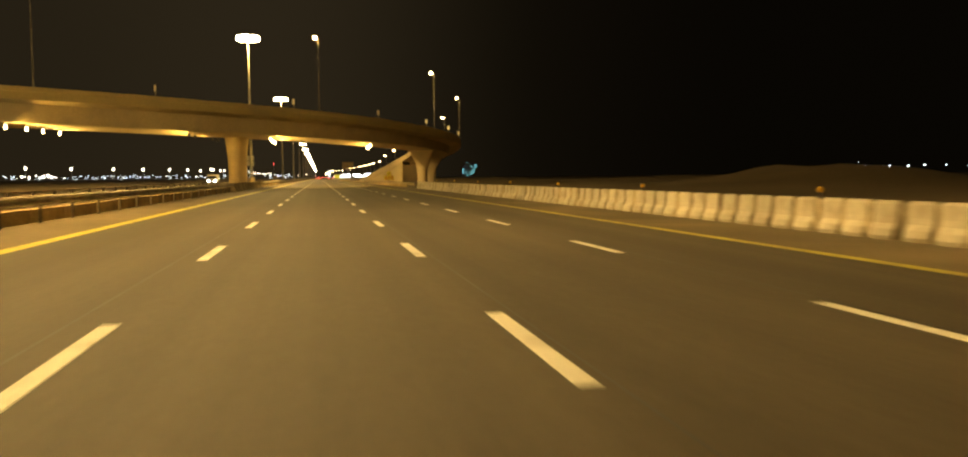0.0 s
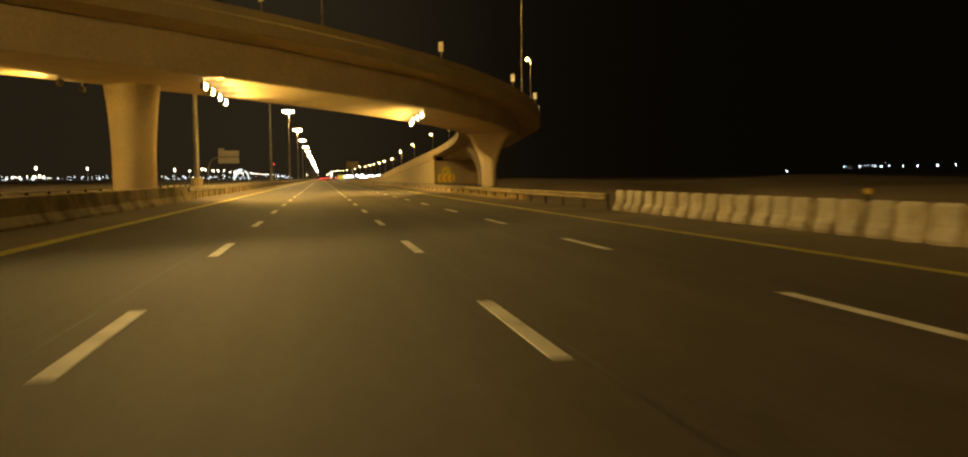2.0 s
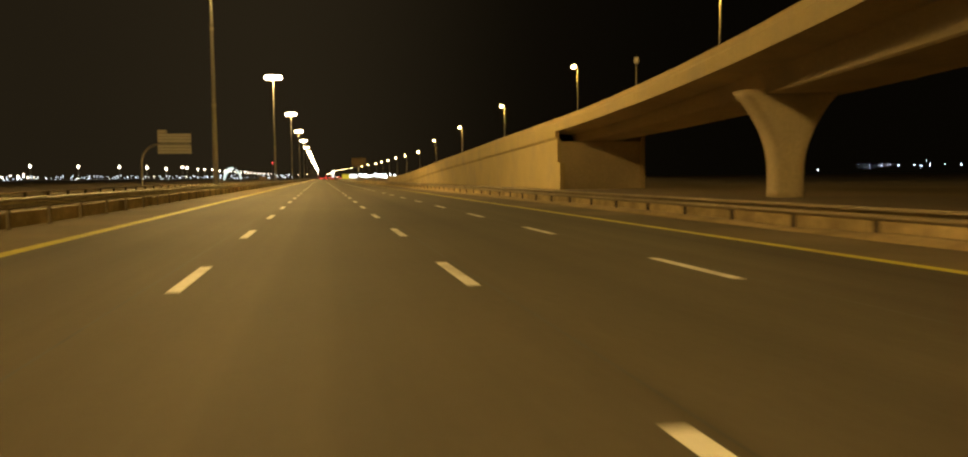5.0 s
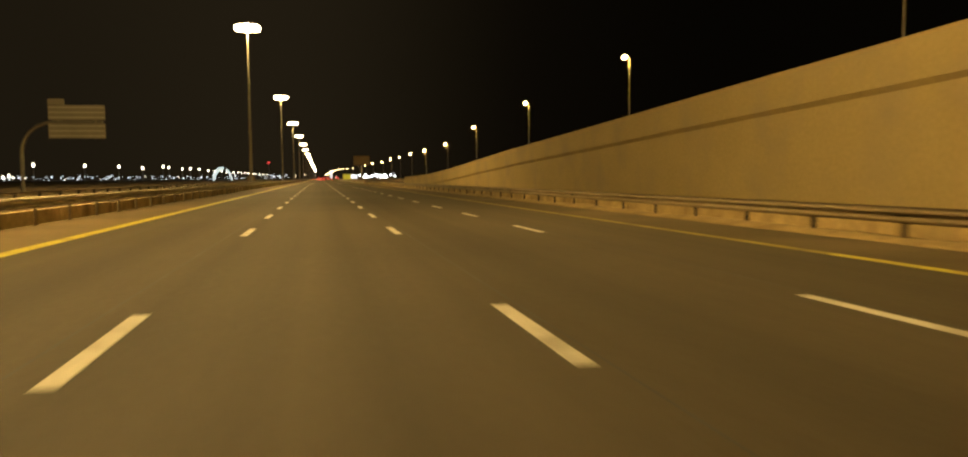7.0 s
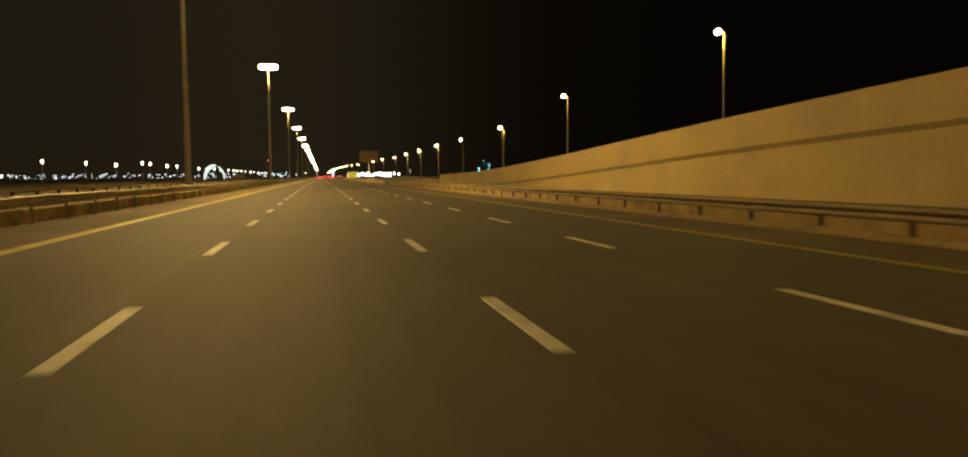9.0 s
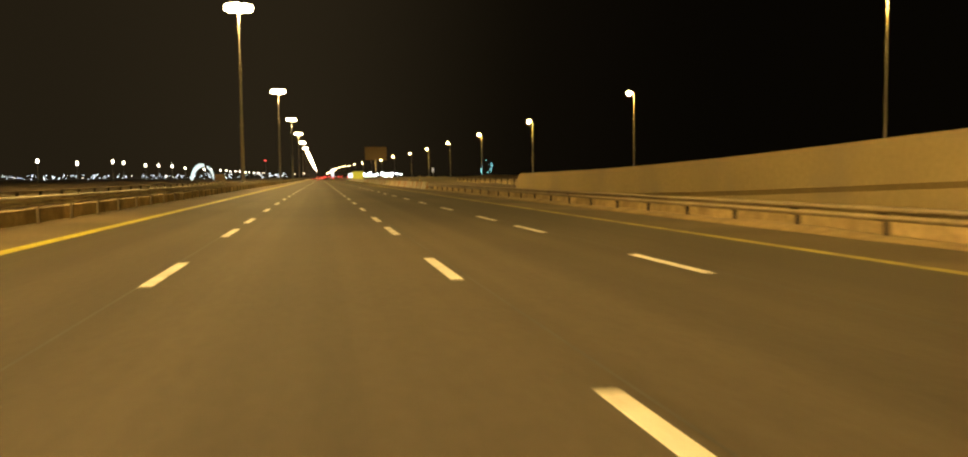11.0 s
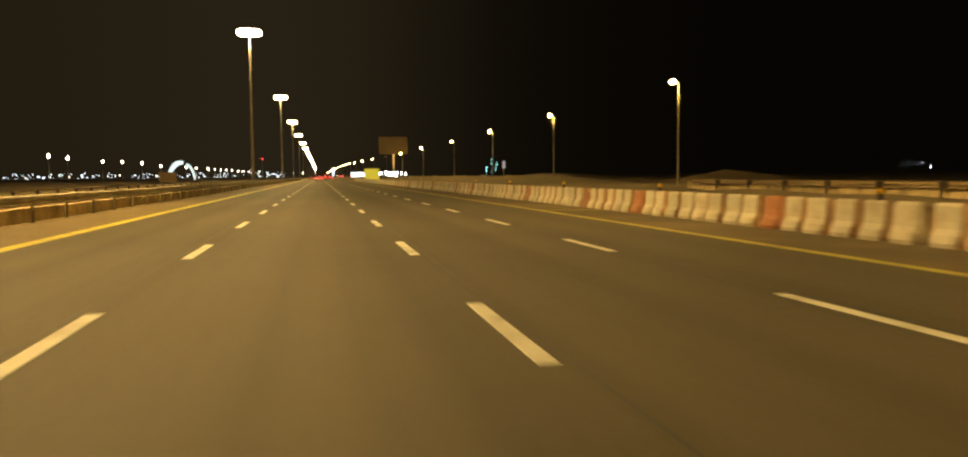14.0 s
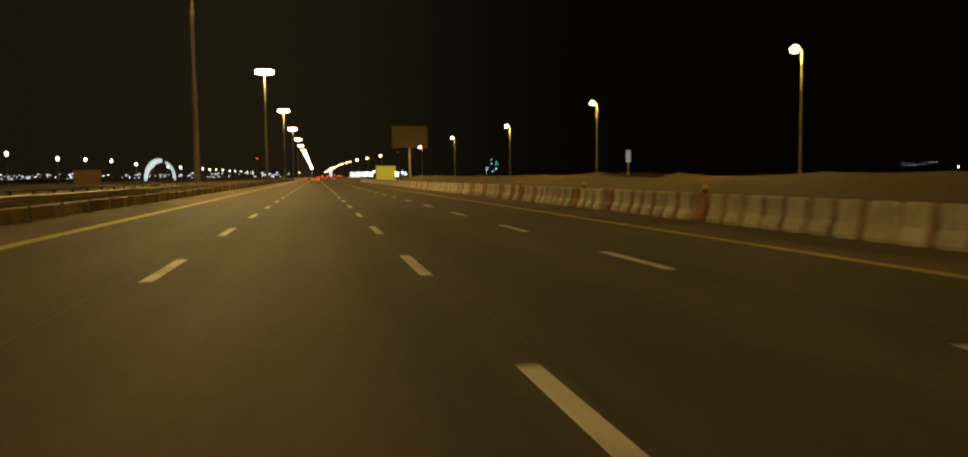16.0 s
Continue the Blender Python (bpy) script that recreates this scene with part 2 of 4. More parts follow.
def bar(sx, sy, sz, bevel=0.0, place=(0, 0, 0)):
    return box(bmesh.new(), *place, sx, sy, sz, bevel)


def sweep(name, rings, material, closed=True, caps=True, smooth=False):
    """A mesh through a row of rings with the same number of points."""
    n, verts, faces = len(rings[0]), [p for r in rings for p in r], []
    for i in range(len(rings) - 1):
        for j in range(n if closed else n - 1):
            a, b = i * n + j, i * n + (j + 1) % n
            faces.append((a, b, b + n, a + n))
    if caps and closed:
        faces += [tuple(range(n))[::-1], tuple(range((len(rings) - 1) * n, len(rings) * n))]
    me = mesh(name, verts, faces, material, smooth)
    bm = bmesh.new()
    bm.from_mesh(me)
    bmesh.ops.recalc_face_normals(bm, faces=bm.faces)
    bm.to_mesh(me)
    bm.free()
    return me


# ---- ground and roads ----
def steps(a, b, near, ratio):
    out, d = [], near
    x = a
    while x < b:
        out.append(x)
        x += d
        d *= ratio
    return out + [b]


MOUNDS = [(71, 100, 3.1, 19, 34), (57, 580, 2.1, 10, 14), (120, 250, 1.6, 40, 60), (95, 420, 1.2, 40, 50), (60, 690, 1.2, 18, 40), (85, 760, 2.0, 30, 60)]


def ground_z(x, y):
    z = gz(x) - 0.05
    out = max(0.0, x - 50) / 60 + max(0.0, -40 - x) / 60
    if out > 0:
        z += min(1.0, out) * 0.9 * (noise.noise((x * 0.02, y * 0.02, 3)) - 0.25)
    for mx, my, h, rx, ry in MOUNDS:
        d = ((x - mx) / rx) ** 2 + ((y - my) / ry) ** 2
        if d < 4:
            z += h * math.exp(-2 * d) * (1 + 0.25 * noise.noise((x * 0.11, y * 0.11, 8)))
    if x > 21 and y > 480:
        z += 0.40 * math.exp(-((x - 23.5) / 2.6) ** 2) * (0.8 + 0.9 * noise.noise((x * 0.25, y * 0.11, 1)))
        z += 0.42 * max(0.0, min(1.0, (x - 23) / 4, (52 - x) / 14, (y - 500) / 20 + 1))
        crest = max(0.0, min(1.0, (y - 566) / 14)) * math.exp(-((x - 34) / 4.0) ** 2)
        z += crest * (0.95 + 0.5 * noise.noise((x * 0.2, y * 0.16, 11)))
        z += 0.25 * max(0.0, min(1.0, (x - 20) / 4)) * (noise.noise((x * 0.3, y * 0.22, 5)) + 0.4)
    return z


xs = [-v for v in steps(34, 4600, 6, 1.22)][::-1] + [-28, -22, -16, -12, -6, 0, 6, 12, 18, 20, 21.5, 23, 24.5, 26, 28, 31, 34, 38] + steps(42, 4600, 4, 1.10)
ys = [-v for v in steps(60, 4600, 30, 1.5)][::-1] + [v for v in range(-50, 900, 5)] + steps(900, 4900, 20, 1.2)
verts = [(x, y, ground_z(x, y)) for y in ys for x in xs]
nx = len(xs)
faces = [(j * nx + i, j * nx + i + 1, (j + 1) * nx + i + 1, (j + 1) * nx + i) for j in range(len(ys) - 1) for i in range(nx - 1)]
ground = new("ground", mesh("ground", verts, faces, SAND, True))
tagged(ground, "flat desert sand with low mounds beside the highway", "ground", kind="structure")

Y0, Y1 = -70.0, 1600.0


def strip(name, x0, x1, lift, material, y0=Y0, y1=Y1, step=20.0):
    n = max(1, int((y1 - y0) / step))
    vs, fs = [], []
    for k in range(n + 1):
        y = y0 + (y1 - y0) * k / n
        vs += [(x0, y, gz(x0) + lift), (x1, y, gz(x1) + lift)]
    fs = [(2 * k, 2 * k + 1, 2 * k + 3, 2 * k + 2) for k in range(n)]
    return mesh(name, vs, fs, material)


road = new("road", strip("road", -0.95, 13.95, 0.0, ASPHALT))
tagged(road, "dark worn asphalt carriageway with four lanes", "road", kind="structure")
shoulder = new("shoulder_left", strip("shoulder_left", -3.6, -0.95, 0.0, SHOULDER_PALE))
tagged(shoulder, "sandy asphalt hard shoulder beside the median rail", "shoulder", kind="structure")
shoulder = new("shoulder_right", strip("shoulder_right", 13.95, 18.6, 0.0, SHOULDER))
tagged(shoulder, "sandy asphalt hard shoulder along the barriers", "shoulder", kind="structure")
opposite = new("road_opposite", strip("road_opposite", -27.0, -9.2, 0.0, ASPHALT))
tagged(opposite, "asphalt carriageway for oncoming traffic beyond the median", "road", kind="structure")

# the right-hand line is freshest under the flyover and nearly worn away beyond it
for x, half, y0, y1, paint, label in ((-0.86, 0.17, Y0, Y1, YELLOW_PAINT, "yellow edge line"), (13.84, 0.15, Y0, 105.0, YELLOW_FADED, "faded yellow edge line"),
                                      (13.84, 0.15, 105.0, 262.0, YELLOW_PAINT, "yellow edge line"), (13.84, 0.15, 262.0, 476.0, YELLOW_WORN, "worn dusty yellow edge line"),
                                      (13.84, 0.15, 476.0, Y1, YELLOW_FADED, "faded yellow edge line")):
    part("edge_line", strip("edge_line", x - half, x + half, 0.005, paint, y0, y1), None, road, label)
for x in (2.60, 6.84, 10.52):
    part("seam", strip("seam", x - 0.016, x + 0.016, 0.003, BITUMEN), None, road, "dark bitumen seam along the lane line")
part("edge_line", strip("edge_line", -10.3, -10.1, 0.005, YELLOW_PAINT), None, opposite, "faded yellow edge line")

dash = mesh("lane_dash", [(-0.09, -1.5, 0), (0.09, -1.5, 0.0), (0.09, 1.5, 0), (-0.09, 1.5, 0), (-0.08, -1.48, 0.006), (0.08, -1.48, 0.006), (0.08, 1.48, 0.006), (-0.08, 1.48, 0.006)],
            [(4, 5, 6, 7), (0, 1, 5, 4), (1, 2, 6, 5), (2, 3, 7, 6), (3, 0, 4, 7)], WHITE_PAINT)


def left_drift(y):
    """The first lane line bows a little to the left beside the ramp."""
    return 0.33 * math.exp(-((y - 420) / 100) ** 2)


DASH_Y = [7.36 - 27.6 + 9.2 * k for k in range(31)] + [333.5 + 9.0 * k for k in range(-7, 9)] + [533.5 + 8.72 * k for k in range(-14, 35)]
for x in (2.99, 6.65, 10.31):
    for y in DASH_Y:
        ob = part("lane_dash", dash, None, road)
        across = x - (left_drift(y) if x < 3 else 0.0)
        ob.location = (across, y, gz(across) + 0.002)
vs, fs = [], []
for x in (-13.9, -17.5, -21.1, 2.99, 6.65, 10.31):
    for k in range(-4, 150):
        y = 842.5 + 9 * k if x > 0 else 9.0 * k
        if y > 1550:
            continue
        n = len(vs)
        vs += [(x - 0.09, y - 1.5, gz(x) + 0.006), (x + 0.09, y - 1.5, gz(x) + 0.006), (x + 0.09, y + 1.5, gz(x) + 0.006), (x - 0.09, y + 1.5, gz(x) + 0.006)]
        fs.append((n, n + 1, n + 2, n + 3))
tagged(part("far_dashes", mesh("far_dashes", vs, fs, WHITE_PAINT), None, opposite), kind="stuff")
hatch = mesh("hatch_mark", [(14.05, 516.0, gz(14) + 0.006), (16.5, 515.35, gz(16.5) + 0.006), (16.5, 515.65, gz(16.5) + 0.006), (14.05, 516.3, gz(14) + 0.006)], [(0, 1, 2, 3)], YELLOW_PAINT)
part("hatch_mark", hatch, None, road, "yellow bar across the shoulder")


# ---- flyover ----
S0, DS = -460.0, 2.5


def flyover_line():
    """Plan of the inner edge: arc length, place and heading, from the far left to the ramp's foot."""
    knots = [(-800, 0.0), (-250, 0.0), (-215, 0.0098), (-200, 0.01055), (-140, 0.0081), (-80, 0.0053), (-20, 0.0030), (0, 0.0), (400, 0.0)]

    def bend(s):
        for (a, u), (b, v) in zip(knots, knots[1:]):
            if a <= s <= b:
                return u + (v - u) * (s - a) / (b - a)
        return 0.0

    pts, x, y, h, s = [], 31.5, 275.8, math.pi / 2 + 0.018, 0.0
    while s > S0:
        pts.append((s, x, y, h))
        for _ in range(5):
            x, y, h, s = x - math.cos(h) * 0.5, y - math.sin(h) * 0.5, h - bend(s) * 0.5, s - 0.5
    pts.append((s, x, y, h))
    pts = pts[::-1]
    # the ramp draws in towards the highway as it comes down, and its parapets end rounded
    s = 0.0
    while s < 206.4:
        s += DS if s < 202.4 else 0.5
        pts.append((s, 31.5 - 3.3 * max(0.0, (s - 60) / 146) ** 1.5, 275.8 + s, math.pi / 2))
    return pts


def between(table, s):
    if s <= table[0][0]:
        return table[0][1]
    for (a, u), (b, v) in zip(table, table[1:]):
        if s <= b:
            k = (s - a) / (b - a)
            return u + (v - u) * k
    return table[-1][1]


TOP = [(-460, 12.7), (-300, 12.7), (-220, 12.34), (-160, 11.44), (-130, 11.3), (-100, 10.9), (-70, 10.5), (-40, 9.6), (0, 7.75), (20, 7.35), (38, 6.7), (62, 6.0), (96, 4.88), (117, 3.92), (143.5, 2.77), (157, 2.36), (166, 1.98), (174, 1.84), (185, 1.77), (195, 1.70), (206, 1.56), (230, 1.3)]
WIDTH = 12.8
LINE = flyover_line()


def rise(s):
    """How much higher the outer edge stands."""
    return between([(-100, 0.05), (-40, 0.25), (0, 0.3), (60, 0.0)], s)


def depth(s):
    return between([(-140, 4.0), (-110, 3.85), (-50, 3.3), (0, 2.6)], s)


def deck_ring(s, x, y, h, profile):
    """Profile points: across from the inner edge (0) to the outer (WIDTH), down from the parapet's top."""
    top = sum(between(TOP, s + d) for d in (-15, -7, 0, 7, 15)) / 5 - 0.42 * max(0.0, s - 204.6) ** 1.6
    narrow = between([(-70, 0.0), (-10, 1.5)], s)
    profile = [(u - narrow if u > WIDTH / 2 else u, v) for u, v in profile]
    return [(x + math.sin(h) * u, y - math.cos(h) * u, top + rise(s) * u / WIDTH - v) for u, v in profile]


def spot(s, u, v=0.0):
    """Place on the flyover: arc length, across, below the parapet's top; and its heading."""
    i = min(range(len(LINE)), key=lambda n: abs(LINE[n][0] - s))
    p = deck_ring(*LINE[i], [(u, v)])[0]
    return Vector(p), LINE[i][3]


flyover = thing("flyover", "curved concrete flyover with a box girder on flared piers", "flyover", kind="structure")
run = [p for p in LINE if p[0] <= 0.01]
W = WIDTH


def reach(s):
    """How far the deck's cantilevers stand out from the webs."""
    return between([(-128, 1.75), (-92, 2.9)], s)


def deck_profile(s):
    c = reach(s)
    return [(0.02, 1.0), (W - 0.02, 1.0), (W - 0.02, 1.42), (W - c, 1.76), (c, 1.76), (0.02, 1.42)]


def girder_profile(s):
    c, d = reach(s), depth(s)
    return [(c - 0.12, 1.77), (W - c + 0.12, 1.77), (W - c - 0.20, d - 0.12), (W - c - 0.35, d), (c + 0.35, d), (c + 0.20, d - 0.12)]


part("deck", sweep("deck", [deck_ring(*p, deck_profile(p[0])) for p in run], CONCRETE), None, flyover)
part("box_girder", sweep("box_girder", [deck_ring(*p, girder_profile(p[0])) for p in run], CONCRETE), None, flyover)


def drop(s):
    """How much deeper the fascia hangs along the curve."""
    return between([(-135, 0.0), (-90, 0.20), (-35, 0.16), (0, 0.0)], s)


PARAPET = [(0.0, 0.0), (0.28, 0.0), (0.30, 0.3), (0.45, 0.99), (0.03, 0.99), (0.03, 1.46), (-0.12, 1.46), (-0.12, 0.62), (0.0, 0.50)]
for label, flip in (("inner", False), ("outer", True)):
    prof = [(W - u if flip else u, v) for u, v in PARAPET]
    rings = [deck_ring(*p, [(u, v + (drop(p[0]) if v > 1.4 else 0.0)) for u, v in prof]) for p in run]
    part("parapet", sweep("parapet", rings, WALL_CONCRETE), None, flyover, "smooth pale concrete parapet")


def pier_mesh(name, top, stem_t, stem_l, head_t):
    """A stem that flares across the bridge towards its head."""
    rings = []
    for k in range(15):
        f = k / 14
        flare = max(0.0, (f - 0.26) / 0.74) ** 2.0
        half_t, half_l = stem_t / 2 + (head_t - stem_t) / 2 * flare, stem_l / 2 * (1 + 0.06 * flare)
        c, z = 0.85, f * top
        ring = []
        for sx, sy, turn in ((1, 1, 0.0), (-1, 1, 0.5), (-1, -1, 1.0), (1, -1, 1.5)):
            for j in range(6):
                a = math.pi * (turn + 0.1 * j)
                ring.append((sx * (half_t - c) + c * math.cos(a), sy * (half_l - c) + c * math.sin(a), z))
        rings.append(ring)
    return sweep(name, rings, CONCRETE, smooth=True)


for x, y, s in ((-7.02, 131.4, -153), (27.5, 185.4, -92), (35.55, 231.0, -45), (-44.0, 107.5, -195), (-82.0, 96.0, -236), (-122.0, 88.0, -277), (-163.0, 82.0, -318)):
    i = min(range(len(LINE)), key=lambda n: (spot(LINE[n][0], W / 2)[0].xy - Vector((x, y))).length)
    p, h = spot(LINE[i][0], W / 2, depth(LINE[i][0]))
    base = gz(p.x) - 0.15
    if x > -40:
        p.x, p.y = x, y
    wide = 7.0 if x > 30 else 6.5 if x > 0 else 3.4
    pr = part("pier", pier_mesh("pier", p.z + 0.25 - base, 2.1 if x > 0 else 2.15, 2.5 if x > 0 else 2.6, wide), None, flyover, "flared concrete pier")
    pr.matrix_basis = Matrix.Translation((p.x, p.y, base)) @ Matrix.Rotation(h - math.pi / 2, 4, "Z")

# ramp on fill between retaining walls
ramp = thing("ramp", "pale concrete ramp walls descending to the road", "ramp", kind="structure")
foot = [p for p in LINE if p[0] >= -2.6]
zb = gz(20) - 0.4


def wall_rings(u0, u1, v0, base):
    rings = []
    for p in foot:
        r = deck_ring(*p, [(u0, v0), (u1, v0)])
        rings.append([r[0], r[1], (r[1][0], r[1][1], base), (r[0][0], r[0][1], base)])
    return rings


def clipped(rings):
    return [[(q[0], q[1], max(q[2], zb + 0.02 * k)) for k, q in enumerate(r)] for r in rings]


for u0, u1 in ((0.22, 0.70), (W - 0.70, W - 0.22)):
    part("retaining_wall", sweep("retaining_wall", clipped(wall_rings(u0, u1, 2.37, zb)), WALL_CONCRETE), None, ramp)
for flip in (False, True):
    prof = [(W - u if flip else u, v) for u, v in [(0.0, 0.0), (0.28, 0.0), (0.30, 0.3), (0.45, 1.0), (0.45, 2.38), (0.22, 2.38), (0.0, 2.10)]]
    part("parapet", sweep("parapet", clipped([deck_ring(*p, prof) for p in foot]), WALL_CONCRETE), None, ramp, "smooth pale concrete parapet")
part("ramp_road", sweep("ramp_road", [[(a[0], a[1], max(a[2], zb + 0.3)) for a in deck_ring(*p, [(0.46, 1.0), (W - 0.46, 1.0), (W - 0.46, 1.4), (0.46, 1.4)])] for p in foot], ASPHALT), None, ramp, "asphalt ramp surface")
part("wing_wall", bar(0.6, 1.9, 3.2, 0.03, (31.83, 272.4, 1.25)), WALL_CONCRETE, ramp, "low wing wall at the abutment")
a, _ = spot(0, 0.58)
b, _ = spot(0, W - 0.58)
part("abutment", bar(b.x - a.x, 0.6, 6.5, 0.03, ((a.x + b.x) / 2, 274.0, 2.1)), CONCRETE, ramp, "concrete abutment wall")

# ---- lamps ----
def mast(y, x):
    m = thing("light_mast", "tall galvanised mast with a ring of floodlights in the median", "light mast", (x, y, gz(x) + 0.15), "masts along the median")
    bm = bmesh.new()
    tube(bm, (0, 0, 0.25), (0, 0, 9.0), 0.29, 0.23, 16)
    tube(bm, (0, 0, 8.8), (0, 0, 17.0), 0.22, 0.17, 16)
    tube(bm, (0, 0, 16.8), (0, 0, 26.1), 0.16, 0.11, 16)
    part("shaft", bm, POLE_STEEL, m)
    bm = bmesh.new()
    tube(bm, (0, 0, -1.6), (0, 0, 0.25), 0.6, 0.6, 16)
    part("base", bm, CONCRETE, m)
    bm = bmesh.new()
    for z, r in ((8.9, 0.28), (16.9, 0.21)):
        part("collar", tube(bmesh.new(), (0, 0, z - 0.14), (0, 0, z + 0.14), r, r, 16), STEEL, m)
    for k in range(8):
        a, b = math.tau * k / 8, math.tau * (k + 1) / 8
        tube(bm, (0, 0, 26.0), (1.45 * math.cos(a), 1.45 * math.sin(a), 25.95), 0.04, 0.04, 6)
        tube(bm, (1.45 * math.cos(a), 1.45 * math.sin(a), 25.95), (1.45 * math.cos(b), 1.45 * math.sin(b), 25.95), 0.05, 0.05, 6)
    part("ring", bm, STEEL, m)
    for k in range(8):
        a = math.tau * k / 8
        head = part("floodlight", box(bmesh.new(), 1.58 * math.cos(a), 1.58 * math.sin(a), 26.35, 0.62, 0.5, 0.36, 0.05, math.degrees(a)), DARK, m)
        part("lens", box(bmesh.new(), 1.64 * math.cos(a), 1.64 * math.sin(a), 25.84, 0.78, 1.02, 0.76, 0.16, math.degrees(a)), MAST_GLOW, head, "glowing warm lens")
    return m


# along, across
MASTS = [(-90.0, -6.24), (27.0, -6.24), (162.0, -7.40), (272.2, -6.24), (391.8, -6.29), (511.6, -6.17), (631.9, -6.21), (750.7, -6.26), (868.8, -6.25), (990.2, -6.24)] + [(y, -6.24) for y in (1110, 1228, 1346, 1465)]
first = mast(*MASTS[0])
for y, x in MASTS[1:] + [(1465 + 118 * k, -6.24) for k in range(1, 16)]:
    copy_thing(first, Matrix.Translation((x, y, gz(x) + (1.2 if x < -7 else 0.15))))
for y, x in MASTS:
    lamp("mast_light", (x, y, 25.3), MAST_W, WARM, 1.2)


def street_lamp(place, height, reach=0.38, lit=True):
    m = thing("street_lamp", "slim grey street lamp with one sodium luminaire" if lit else "slim grey street lamp with its luminaire unlit", "street lamp", place, "street lamps")
    bm = bmesh.new()
    tube(bm, (0, 0, 0), (0, 0, 0.9), 0.11, 0.11, 12)
    tube(bm, (0, 0, 0.9), (0, 0, height), 0.080, 0.045, 12)
    part("pole", bm, LAMP_POLE, m)
    part("base_plate", bar(0.34, 0.34, 0.05, 0.01, (0, 0, 0.02)), STEEL, m)
    part("hatch", bar(0.10, 0.02, 0.32, 0.005, (0, -0.108, 0.55)), DARK, m)
    bm = bmesh.new()
    tube(bm, (0, 0, height - 0.15), (-reach * 0.5, 0, height + 0.05), 0.05, 0.045, 8)
    tube(bm, (-reach * 0.5, 0, height + 0.05), (-reach, 0, height + 0.12), 0.045, 0.04, 8)
    part("arm", bm, POLE_STEEL, m)
    bm = bmesh.new()
    box(bm, -reach - 0.2, 0, height + 0.14, 0.75, 0.32, 0.16, 0.05)
    head = part("luminaire", bm, DARK, m)
    bm = bmesh.new()
    bmesh.ops.create_uvsphere(bm, u_segments=14, v_segments=8, radius=0.5, matrix=Matrix.Translation((-reach - 0.2, 0, height + 0.02)) @ Matrix.Diagonal((0.62, 0.55, 0.5, 1)))
    part("lens", bm, LAMP_GLOW if lit else SIGN_BACK, head, "glowing amber lens" if lit else "unlit lens")
    return m


# on the flyover's outer parapet
for s, top, back, down in ((-182.5, 23.0, 0.15, 0), (-145.0, 22.5, 0.15, 0), (-104, 22.05, 0.15, 0), (-60.8, 21.4, 0.15, 0), (-19.7, 19.28, 0.1, 1), (19.8, 16.95, 1.5, 1)):
    p, h = spot(s, W - back, down)
    m = street_lamp(p, top - p.z)
    m.matrix_basis = Matrix.Translation(p) @ Matrix.Rotation(h - math.pi / 2, 4, "Z")
    lamp("street_light", m.matrix_basis @ Vector((-0.8, 0, top - p.z - 0.5)), LAMP_W, SODIUM, 0.3)
# along the ramp and the road beyond
# along, across, height
RIGHT = [(341.8, 40.83, 15.16), (384.3, 39.47, 13.51), (429.6, 39.11, 12.27), (471.0, 39.01, 10.22), (513.9, 38.64, 9.95), (557.0, 38.71, 9.98), (599.8, 38.67, 9.88), (643.0, 38.63, 9.88), (685.8, 37.87, 9.65), (730.7, 35.73, 9.67)] + [(774, 33.8, 9.2), (817, 31.8, 9.1), (860, 29.5, 9.1), (903, 27.0, 9.0), (946, 25.0, 9.0), (989, 23.7, 9.0)]
for y, x, z in RIGHT:
    foot_z = ground_z(x, y) if y > 478 else max(ground_z(x, y), between(TOP, y - 275.8) - 1.02)
    m = street_lamp((x - 0.2, y, foot_z), z - foot_z, lit=y != 817)
    if y < 800:
        lamp("street_light", (x - 0.8, y, z - 0.5), LAMP_W, SODIUM, 0.3)
for y in range(1032, 2200, 43):
    street_lamp((21.2 + 1.7 * math.exp((1032 - y) / 60), y, -0.25), 9.5)


# floodlights under the flyover
def underlight(x, y, aim, bulge=0.4):
    """A floodlight under the girder that faces along the span (aim: 1 to the right, -1 to the left)."""
    def along(n):
        return abs((x - LINE[n][1]) * math.cos(LINE[n][3]) + (y - LINE[n][2]) * math.sin(LINE[n][3])) + (1000 if LINE[n][0] > -60 else 0)

    s, px, py, h = LINE[min(range(len(LINE)), key=along)]
    u = (x - px) * math.sin(h) - (y - py) * math.cos(h)
    p, _ = spot(s, u, depth(s))
    p.x, p.y = x, y
    m = thing("floodlight", "glowing amber floodlight bracketed under the flyover", "floodlight", (p.x, p.y, p.z), "floodlights under the flyover")
    part("bracket", bar(0.08, 0.08, 0.30, 0, (0, 0, -0.13)), STEEL, m)
    part("housing", bar(0.30, 0.52, 0.40, 0.05, (0, 0, -0.45)), DARK, m)
    bm = bmesh.new()
    size = 0.30 if bulge > 0.1 else 0.18
    bmesh.ops.create_uvsphere(bm, u_segments=16, v_segments=10, radius=size, matrix=Matrix.Translation((0.15 * aim, 0, -0.47)) @ Matrix.Diagonal((bulge, 0.95, 0.8, 1)))
    part("lens", bm, FLOOD_GLOW, m, "glowing amber lens")
    flood("flood_light", (p.x + 0.40 * aim, p.y, p.z - 0.46), (p.x + 5 * aim, p.y, p.z - 2.4), FLOOD_W, SODIUM)


